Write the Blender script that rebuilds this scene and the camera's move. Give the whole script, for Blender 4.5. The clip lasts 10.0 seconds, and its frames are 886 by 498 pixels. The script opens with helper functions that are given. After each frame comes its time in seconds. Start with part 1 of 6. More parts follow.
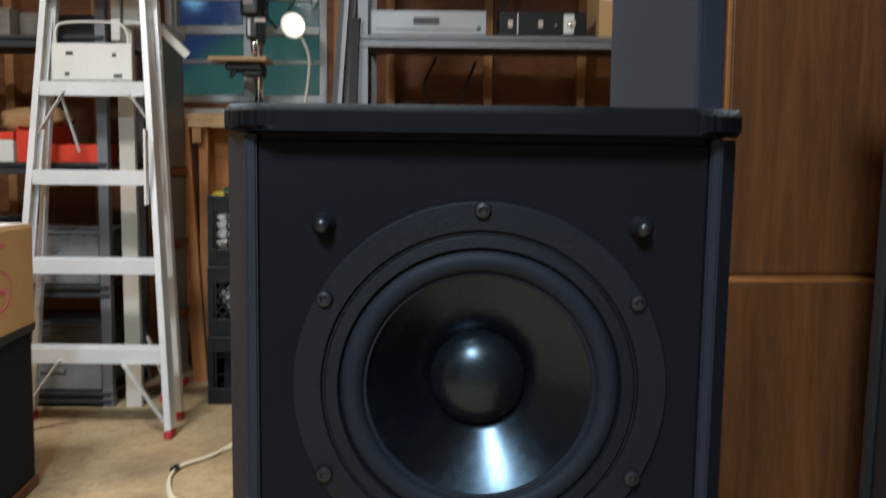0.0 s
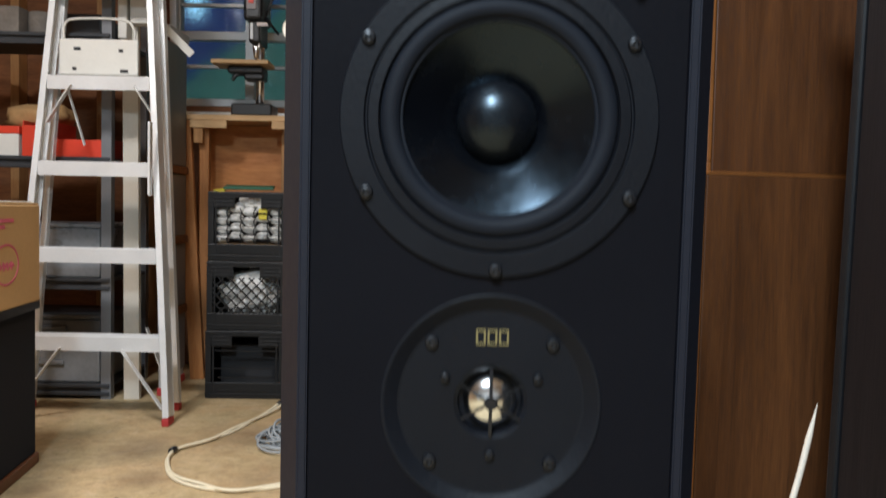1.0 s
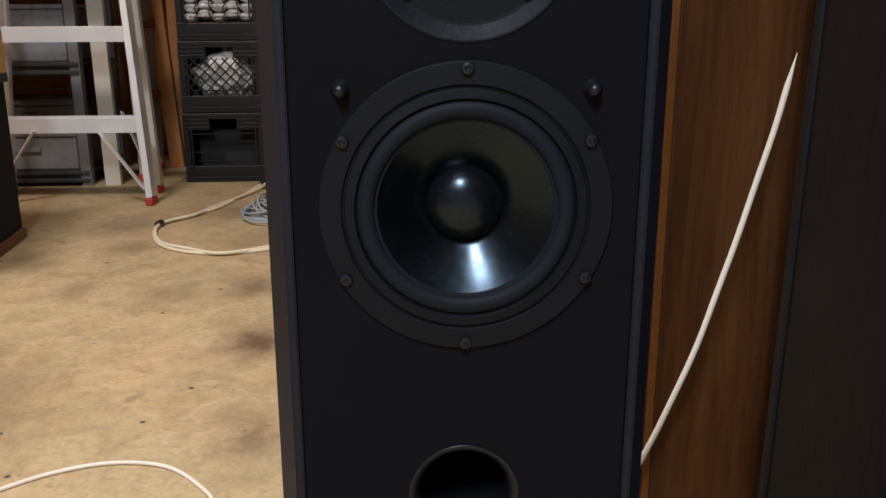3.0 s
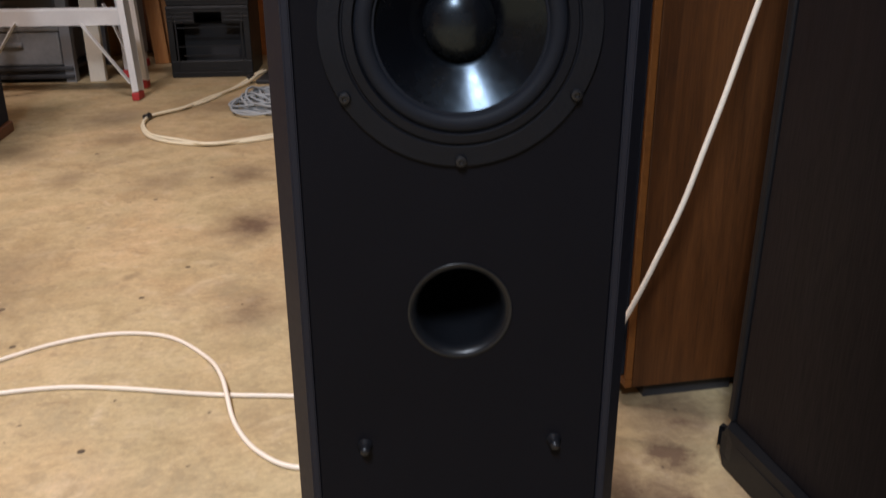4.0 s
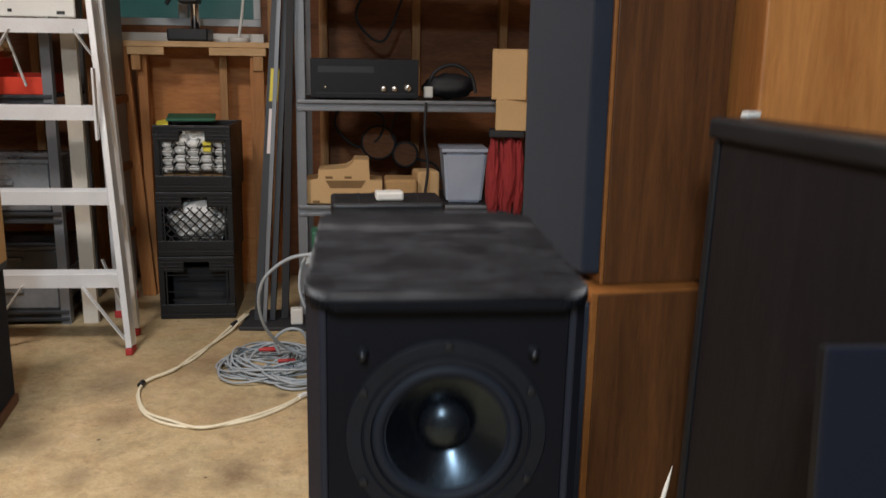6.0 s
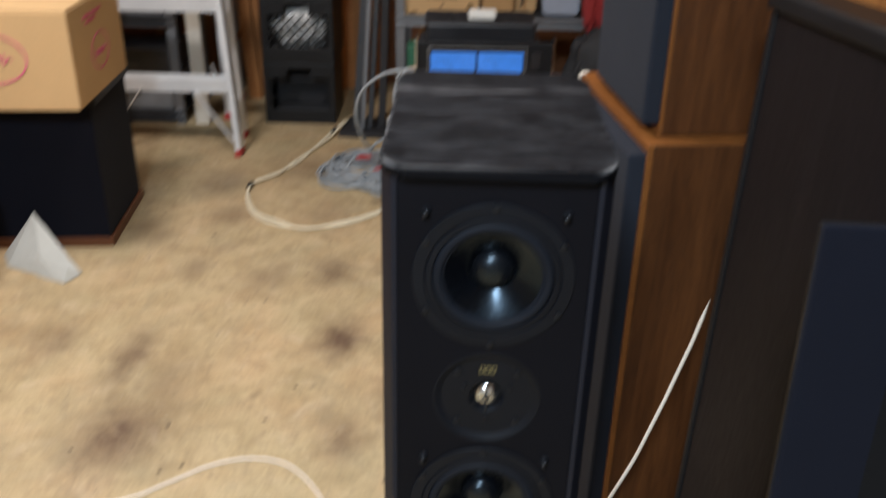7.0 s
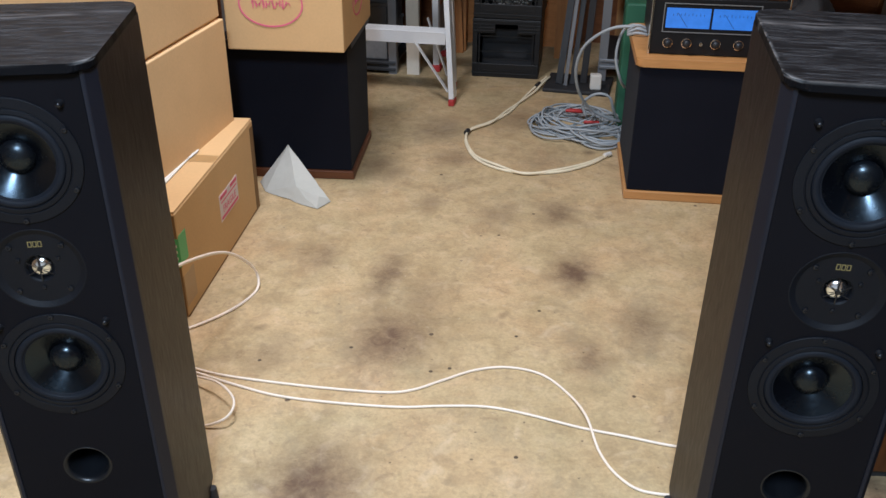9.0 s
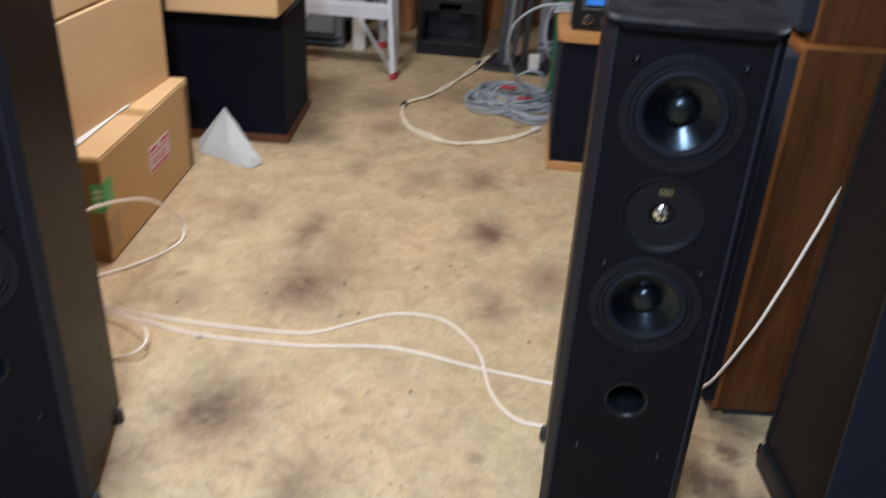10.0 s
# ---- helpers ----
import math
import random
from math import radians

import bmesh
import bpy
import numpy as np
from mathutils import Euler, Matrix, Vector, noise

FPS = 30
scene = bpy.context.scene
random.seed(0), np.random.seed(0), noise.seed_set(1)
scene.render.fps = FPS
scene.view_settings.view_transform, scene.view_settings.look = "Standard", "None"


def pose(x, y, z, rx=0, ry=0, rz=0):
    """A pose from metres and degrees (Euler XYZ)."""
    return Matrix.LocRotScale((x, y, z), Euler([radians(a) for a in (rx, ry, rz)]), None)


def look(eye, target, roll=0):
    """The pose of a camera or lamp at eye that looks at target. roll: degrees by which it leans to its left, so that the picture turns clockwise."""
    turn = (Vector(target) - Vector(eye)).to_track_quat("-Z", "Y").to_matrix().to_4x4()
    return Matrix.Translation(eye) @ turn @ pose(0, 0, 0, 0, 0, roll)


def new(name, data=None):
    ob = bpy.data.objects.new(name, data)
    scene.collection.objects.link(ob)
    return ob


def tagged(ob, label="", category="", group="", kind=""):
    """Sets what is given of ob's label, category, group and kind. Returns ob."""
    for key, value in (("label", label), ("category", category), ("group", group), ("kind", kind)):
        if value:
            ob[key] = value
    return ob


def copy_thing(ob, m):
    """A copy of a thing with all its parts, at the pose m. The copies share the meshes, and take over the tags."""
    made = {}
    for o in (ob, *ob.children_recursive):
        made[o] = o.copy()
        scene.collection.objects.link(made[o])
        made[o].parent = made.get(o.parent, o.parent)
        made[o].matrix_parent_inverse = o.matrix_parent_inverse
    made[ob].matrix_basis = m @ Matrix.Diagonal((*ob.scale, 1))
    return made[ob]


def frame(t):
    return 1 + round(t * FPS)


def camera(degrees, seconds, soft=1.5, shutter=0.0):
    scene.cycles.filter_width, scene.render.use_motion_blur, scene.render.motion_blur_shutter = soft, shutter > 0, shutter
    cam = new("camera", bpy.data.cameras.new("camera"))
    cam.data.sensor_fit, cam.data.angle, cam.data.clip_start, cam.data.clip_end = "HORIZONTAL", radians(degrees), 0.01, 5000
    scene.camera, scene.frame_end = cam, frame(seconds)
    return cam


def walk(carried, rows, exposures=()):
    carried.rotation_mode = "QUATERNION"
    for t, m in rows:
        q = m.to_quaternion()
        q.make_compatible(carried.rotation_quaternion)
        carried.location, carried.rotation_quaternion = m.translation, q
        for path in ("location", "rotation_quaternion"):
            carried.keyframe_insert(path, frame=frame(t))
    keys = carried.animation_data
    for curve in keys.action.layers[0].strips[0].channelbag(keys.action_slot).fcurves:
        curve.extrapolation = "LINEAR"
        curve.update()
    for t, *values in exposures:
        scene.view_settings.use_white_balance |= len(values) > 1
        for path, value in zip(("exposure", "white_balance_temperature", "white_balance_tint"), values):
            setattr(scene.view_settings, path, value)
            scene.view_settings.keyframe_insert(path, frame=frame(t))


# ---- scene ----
# Camera: eye, turn to the left, tilt up and lean, in metres and degrees.
cam = camera(53.42, 10.0, soft=1.5, shutter=0.5)
ROWS = (
    (0, -0.0132, -0.4084, 0.9189, 0.00, -4.90, 0.55),
    (0.2, -0.0153, -0.4218, 0.9087, -0.55, -2.13, 1.69),
    (0.4, -0.0220, -0.4420, 0.8800, -0.30, -0.70, 2.10),
    (0.5, -0.0263, -0.4560, 0.8575, -0.21, -0.43, 2.14),
    (1, -0.0287, -0.4843, 0.7764, -0.52, -2.64, 1.17),
    (1.5, -0.0234, -0.4898, 0.7235, -0.53, -5.63, -0.38),
    (2, -0.0202, -0.5006, 0.6898, -0.22, -9.06, -0.47),
    (2.2, -0.0223, -0.5013, 0.6691, -0.45, -11.03, -0.38),
    (3.3, -0.0305, -0.5024, 0.6209, -2.04, -14.76, -0.37),
    (3.5, -0.0333, -0.5117, 0.6166, -1.92, -15.16, -0.43),
    (4, -0.0327, -0.5345, 0.5794, -2.54, -20.57, -0.61),
    (4.3, -0.0334, -0.5376, 0.5751, -2.50, -21.40, -0.43),
    (4.4, -0.0339, -0.5400, 0.5717, -2.47, -22.03, -0.29),
    (4.5, -0.0341, -0.5408, 0.5707, -2.46, -22.23, -0.25),
    (4.6, -0.0338, -0.5427, 0.5928, -2.47, -19.82, -0.29),
    (4.7, -0.0332, -0.5460, 0.6305, -2.49, -15.71, -0.36),
    (4.8, -0.0328, -0.5487, 0.6616, -2.51, -12.31, -0.42),
    (4.9, -0.0324, -0.5510, 0.6883, -2.52, -9.41, -0.48),
    (5, -0.0322, -0.5521, 0.7006, -2.53, -8.06, -0.50),
    (5.2, -0.0359, -0.5464, 0.7391, -3.61, -9.49, -0.01),
    (6.3, -0.0668, -0.7715, 1.2396, -5.23, -14.57, 1.01),
    (6.5, -0.0560, -0.8006, 1.2580, -2.41, -16.70, 0.91),
    (6.7, -0.0472, -0.8163, 1.2549, 0.39, -18.31, 1.17),
    (6.8, -0.0384, -0.8323, 1.2624, -0.25, -20.08, 1.52),
    (7, -0.0283, -0.8174, 1.2401, 1.42, -25.82, 1.14),
    (7.2, -0.0307, -0.8207, 1.2326, 4.39, -27.64, 2.33),
    (7.5, -0.0672, -0.8544, 1.2195, 2.79, -27.95, 5.44),
    (7.7, -0.1086, -0.9011, 1.2156, 1.67, -28.05, 5.31),
    (8, -0.1868, -0.9727, 1.2183, 3.90, -26.61, 0.71),
    (8.2, -0.2233, -0.9870, 1.2302, 5.68, -27.00, -1.08),
    (8.5, -0.2473, -1.0155, 1.2444, 8.61, -26.89, -2.92),
    (8.7, -0.2836, -1.0398, 1.2370, 7.82, -26.49, -0.50),
    (9, -0.3145, -1.0543, 1.2409, 10.50, -27.97, 0.54),
    (9.2, -0.2927, -1.0653, 1.2249, 7.62, -27.25, 2.46),
    (9.5, -0.2357, -1.0696, 1.2490, 5.03, -28.07, 2.03),
    (9.8, -0.1693, -1.1357, 1.2389, 5.64, -27.37, 2.55),
    (10, -0.1382, -1.1783, 1.2075, 8.30, -28.28, 3.14),
)


def carried_pose(x, y, z, turn, tilt, lean):
    return Matrix.Translation((x, y, z)) @ pose(0, 0, 0, 0, 0, turn) @ pose(0, 0, 0, 90 + tilt, 0, 0) @ pose(0, 0, 0, 0, 0, lean)


walk(cam, [(row[0], carried_pose(*row[1:])) for row in ROWS],
     exposures=((0, 0.46, 6600, 11), (0.5, 0.63, 6770, 13), (1, 0.50, 6850, 14), (2, 0.12, 7350, 17), (3.5, 0.05, 7300, 23), (4.5, 0.02, 7200, 26), (5, 0.14, 6350, 15), (5.3, 0.18, 6600, 15), (6.5, 0.17, 7250, 18), (7.5, 0.13, 6400, 15), (8.5, 0.13, 6320, 15), (9.5, 0.15, 6330, 18), (10, 0.15, 6330, 18)))

# ---- light ----
world = bpy.data.worlds.new("dusk")
scene.world = world
world.use_nodes = True
world.node_tree.nodes["Background"].inputs[0].default_value = (0.10, 0.16, 0.35, 1)
world.node_tree.nodes["Background"].inputs[1].default_value = 0.15


def ceiling_lamp(name, eye, target, size_x, size_y, watts, colour):
    data = bpy.data.lights.new(name, "AREA")
    data.shape, data.size, data.size_y = "RECTANGLE", size_x, size_y
    data.energy, data.color = watts, colour
    ob = new(name, data)
    ob.matrix_world = look(eye, target)
    return ob


ceiling_lamp("ceiling_light_front", (-0.40, -1.75, 2.36), (-0.40, -1.70, 0), 0.36, 0.80, 112, (0.66, 0.87, 1.04))
ceiling_lamp("ceiling_light_back", (-1.25, 1.05, 2.40), (-1.24, 1.06, 0), 0.30, 0.45, 38, (0.92, 0.96, 1.0))
# Added warm fill without a known fixture, to brighten east-facing sides.
ceiling_lamp("ceiling_light_middle", (0.02, 0.85, 2.42), (0.02, 0.86, 0), 0.4, 0.4, 11, (1.0, 0.90, 0.76))

# ---- materials ----


class Nodes:
    """A small wrapper that adds nodes to a material and links them."""

    def __init__(self, name):
        self.m = bpy.data.materials.new(name)
        self.m.use_nodes = True
        self.t = self.m.node_tree
        self.b = self.t.nodes["Principled BSDF"]

    def add(self, kind, **inputs):
        n = self.t.nodes.new(kind)
        for key, value in inputs.items():
            n.inputs[key.replace("_", " ")].default_value = value
        return n

    def link(self, a, b):
        self.t.links.new(a, b)

    def coords(self, scale=(1, 1, 1), which="Object"):
        c = self.add("ShaderNodeTexCoord")
        mp = self.add("ShaderNodeMapping", Scale=scale)
        self.link(c.outputs[which], mp.inputs["Vector"])
        return mp.outputs["Vector"]

    def noise(self, vec, scale, detail=4.0, rough=0.6, distort=0.0):
        n = self.add("ShaderNodeTexNoise", Scale=scale, Detail=detail, Roughness=rough, Distortion=distort)
        self.link(vec, n.inputs["Vector"])
        return n.outputs["Fac"]

    def ramp(self, fac, stops):
        r = self.add("ShaderNodeValToRGB")
        e = r.color_ramp.elements
        while len(e) < len(stops):
            e.new(0.5)
        for el, (p, c) in zip(e, stops):
            el.position = p
            el.color = (*c, 1) if isinstance(c, tuple) else (c, c, c, 1)
        self.link(fac, r.inputs["Fac"])
        return r.outputs["Color"]

    def mix(self, fac, a, b, blend="MIX"):
        m = self.add("ShaderNodeMix")
        m.data_type, m.blend_type = "RGBA", blend
        for value, slot in ((fac, 0), (a, 6), (b, 7)):
            if isinstance(value, (int, float)):
                m.inputs[slot].default_value = value
            elif isinstance(value, tuple):
                m.inputs[slot].default_value = (*value, 1)
            else:
                self.link(value, m.inputs[slot])
        return m.outputs[2]

    def math(self, op, a, b=0.0):
        m = self.add("ShaderNodeMath")
        m.operation = op
        for n, value in enumerate((a, b)):
            if isinstance(value, (int, float)):
                m.inputs[n].default_value = value
            else:
                self.link(value, m.inputs[n])
        return m.outputs[0]

    def bump(self, height, strength, distance=0.002):
        n = self.add("ShaderNodeBump", Strength=strength, Distance=distance)
        self.link(height, n.inputs["Height"])
        self.link(n.outputs["Normal"], self.b.inputs["Normal"])


def tint(c, k):
    return tuple(min(1.0, v * k) for v in c)


def surface(name, colour, rough=0.5, metal=0.0, vary=0.18, scale=6.0, fine=90.0, relief=0.15, spec=0.5):
    """Paint, plastic, metal or card: tone at two scales, uneven gloss and fine relief."""
    n = Nodes(name)
    v = n.coords()
    big, small = n.noise(v, scale, 3), n.noise(v, fine, 3)
    both = n.mix(0.35, big, small)
    col = n.ramp(both, ((0.3, tint(colour, 1 - vary)), (0.7, tint(colour, 1 + vary))))
    n.link(col, n.b.inputs["Base Color"])
    n.link(n.ramp(both, ((0.3, max(0.02, rough - 0.08)), (0.7, min(1.0, rough + 0.08)))), n.b.inputs["Roughness"])
    n.b.inputs["Metallic"].default_value = metal
    n.b.inputs["Specular IOR Level"].default_value = spec
    if relief:
        n.bump(small, relief, 0.001)
    return n.m


def timber(name, light, dark, along="z", rough=0.45, stretch=14.0, scale=3.5, relief=0.2, spec=0.4):
    """Wood with grain along one axis, pores and broad bands."""
    n = Nodes(name)
    k = [stretch] * 3
    k["xyz".index(along)] = 1.0
    v = n.coords(tuple(k))
    bands, pores = n.noise(v, scale, 5, 0.65, 1.2), n.noise(v, scale * 9, 3)
    broad = n.noise(n.coords(), 2.2, 2)
    col = n.ramp(n.mix(0.35, bands, pores), ((0.32, dark), (0.68, light)))
    col = n.mix(0.45, col, n.ramp(broad, ((0.3, 0.62), (0.7, 1.15))), "MULTIPLY")
    n.link(col, n.b.inputs["Base Color"])
    n.link(n.ramp(pores, ((0.3, rough + 0.1), (0.7, max(0.05, rough - 0.1)))), n.b.inputs["Roughness"])
    n.b.inputs["Specular IOR Level"].default_value = spec
    n.bump(pores, relief, 0.0008)
    return n.m


def ash_black(name):
    """Black-stained open-pored ash: fine grain lines catch pale dust."""
    n = Nodes(name)
    wide = n.noise(n.coords((1.6, 34.0, 1.6)), 3.0, 4, 0.6, 0.3)
    dust = n.noise(n.coords((5, 20, 5)), 3.0, 5, 0.7, 0.4)
    grain = []
    for stretch, wander in (((7.0, 62.0, 7.0), 7.0), ((5.0, 101.0, 5.0), 9.0)):
        wave = n.add("ShaderNodeTexWave", Scale=1.0, Distortion=wander, Detail=3.0)
        wave.bands_direction = "Y"
        wave.inputs["Detail Scale"].default_value = 0.8
        n.link(n.coords(stretch), wave.inputs["Vector"])
        grain.append(wave.outputs["Fac"])
    broken = n.noise(n.coords((8, 70, 8)), 3.0, 3, 0.6, 0.2)
    pores = n.math("MULTIPLY", n.math("MAXIMUM", n.ramp(grain[0], ((0.925, 0.0), (0.985, 1.0))), n.ramp(grain[1], ((0.94, 0.0), (0.99, 0.7)))), n.ramp(broken, ((0.42, 0.06), (0.56, 1.0))))
    streak = n.math("MULTIPLY", pores, n.ramp(dust, ((0.36, 0.18), (0.60, 1.0))))
    col = n.mix(n.ramp(wide, ((0.35, 0.0), (0.7, 1.0))), (0.0026, 0.0028, 0.0040), (0.0044, 0.0047, 0.0064))
    up = n.add("ShaderNodeSeparateXYZ")
    n.link(n.add("ShaderNodeNewGeometry").outputs["Normal"], up.inputs[0])
    streak = n.math("MULTIPLY", streak, n.ramp(up.outputs[2], ((0.5, 0.0), (0.9, 1.0))))
    col = n.mix(streak, col, (0.150, 0.155, 0.170))
    worn = n.noise(n.coords((5, 5, 5)), 4.0, 6, 0.75, 1.0)
    col = n.mix(n.ramp(worn, ((0.70, 0.0), (0.76, 0.35))), col, (0.10, 0.092, 0.084))
    # pale wood where the rims are knocked and rubbed
    sep = n.add("ShaderNodeSeparateXYZ")
    n.link(n.coords(), sep.inputs[0])
    side = n.math("ABSOLUTE", sep.outputs[0])
    front = n.math("ADD", sep.outputs[1], 0.013)
    corner = n.math("ADD", n.math("MULTIPLY", n.math("SUBTRACT", 0.098, side), 0.779), n.math("MULTIPLY", front, 0.627))
    lip = n.ramp(n.math("SUBTRACT", 0.9455, sep.outputs[2]), ((0.0022, 1.0), (0.0034, 0.0)))
    knocks = n.math("MULTIPLY", n.math("MULTIPLY", n.ramp(corner, ((0.0010, 1.0), (0.0045, 0.0))), lip), n.ramp(n.noise(n.coords(), 30, 7, 0.8), ((0.34, 0.0), (0.44, 0.9))))
    ragged = n.math("ADD", front, n.math("MULTIPLY", n.noise(n.coords(), 45, 6, 0.7), 0.008))
    worn_front = n.math("MULTIPLY", n.math("MULTIPLY", n.ramp(ragged, ((0.0085, 1.0), (0.0100, 0.0))), n.ramp(n.math("ADD", sep.outputs[0], 0.12), ((0.05, 0.42), (0.17, 0.0)))), lip)
    # dry scuffs across the rear of the top
    for x, y, a, b, k in ((-0.045, 0.236, 0.036, 0.011, 0.8), (0.024, 0.236, 0.022, 0.007, 0.6), (0.090, 0.246, 0.018, 0.007, 0.45), (-0.108, 0.236, 0.014, 0.010, 0.7)):
        dx, dy = n.math("DIVIDE", n.math("SUBTRACT", sep.outputs[0], x), a), n.math("DIVIDE", n.math("SUBTRACT", sep.outputs[1], y), b)
        d = n.math("ADD", n.math("MULTIPLY", dx, dx), n.math("MULTIPLY", dy, dy))
        mask = n.math("MULTIPLY", n.math("EXPONENT", n.math("MULTIPLY", d, -1.0)), n.ramp(n.noise(n.coords((6, 30, 6)), 3.0, 6, 0.7, 0.6), ((0.40, 0.0), (0.58, k))))
        col = n.mix(mask, col, (0.20, 0.195, 0.20))
    rub = n.math("MULTIPLY", n.math("MULTIPLY", n.ramp(n.math("ADD", sep.outputs[0], 0.1165), ((0.0018, 1.0), (0.0036, 0.0))), lip), n.ramp(n.noise(n.coords((1, 1, 1)), 24, 6, 0.75), ((0.46, 0.0), (0.56, 0.6))))
    knocks = n.math("MAXIMUM", knocks, rub)
    col = n.mix(n.math("MAXIMUM", knocks, n.math("MULTIPLY", worn_front, n.ramp(dust, ((0.30, 0.35), (0.6, 1.0))))), col, (0.24, 0.235, 0.235))
    n.link(col, n.b.inputs["Base Color"])
    n.link(n.ramp(dust, ((0.35, 0.46), (0.68, 0.66))), n.b.inputs["Roughness"])
    n.b.inputs["Specular IOR Level"].default_value = 0.08
    n.bump(n.mix(0.5, grain[0], wide), 0.25, 0.0005)
    return n.m


def cloth(name, colour, rough=0.95):
    n = Nodes(name)
    v = n.coords()
    weave = n.noise(v, 900, 2)
    broad = n.noise(v, 5, 3)
    n.link(n.mix(0.6, n.ramp(weave, ((0.3, tint(colour, 0.7)), (0.7, tint(colour, 1.3)))), n.ramp(broad, ((0.3, tint(colour, 0.85)), (0.7, tint(colour, 1.15))))), n.b.inputs["Base Color"])
    n.b.inputs["Roughness"].default_value = rough
    n.b.inputs["Specular IOR Level"].default_value = 0.1
    n.b.inputs["Sheen Weight"].default_value = 0.03
    n.bump(weave, 0.4, 0.0006)
    return n.m


STAINS = ((-0.344, 1.18, 0.075, 0.060, 0.64), (-0.423, 1.56, 0.075, 0.065, 0.45), (-0.78, 0.74, 0.13, 0.085, 0.55), (-0.87, 1.06, 0.055, 0.09, 0.45),
          (-0.15, 0.93, 0.09, 0.08, 0.4), (-0.28, 0.75, 0.06, 0.05, 0.4), (-0.81, 0.21, 0.12, 0.08, 0.58), (-1.08, 1.12, 0.07, 0.06, 0.35),
          (-0.74, 0.95, 0.09, 0.08, 0.25), (-1.09, 1.84, 0.08, 0.06, 0.35), (-0.57, 0.02, 0.08, 0.07, 0.4), (-0.95, 0.0, 0.12, 0.08, 0.5),
          (-0.62, 1.5, 0.10, 0.07, 0.25), (-0.5, 2.0, 0.12, 0.1, 0.2), (0.33, 0.12, 0.10, 0.09, 0.6), (0.24, 0.22, 0.05, 0.05, 0.6), (0.263, 0.321, 0.035, 0.03, 0.7), (0.20, 0.227, 0.05, 0.06, 0.7), (0.29, 0.40, 0.07, 0.05, 0.55), (-0.843, 1.568, 0.06, 0.05, 0.3), (-1.023, 1.781, 0.07, 0.05, 0.3), (-0.825, 1.98, 0.09, 0.06, 0.3), (-0.95, 2.25, 0.14, 0.10, 0.35), (-0.65, 2.45, 0.16, 0.10, 0.3), (-1.05, 0.62, 0.07, 0.06, 0.3))


DRIPS = ((-0.497, 1.542), (-0.588, 1.368), (-0.424, 0.95), (-0.470, 0.817), (-0.653, 0.627), (-0.866, 0.687), (-1.068, 0.59), (-0.419, 0.366), (-0.611, 0.648), (-0.177, 0.624))


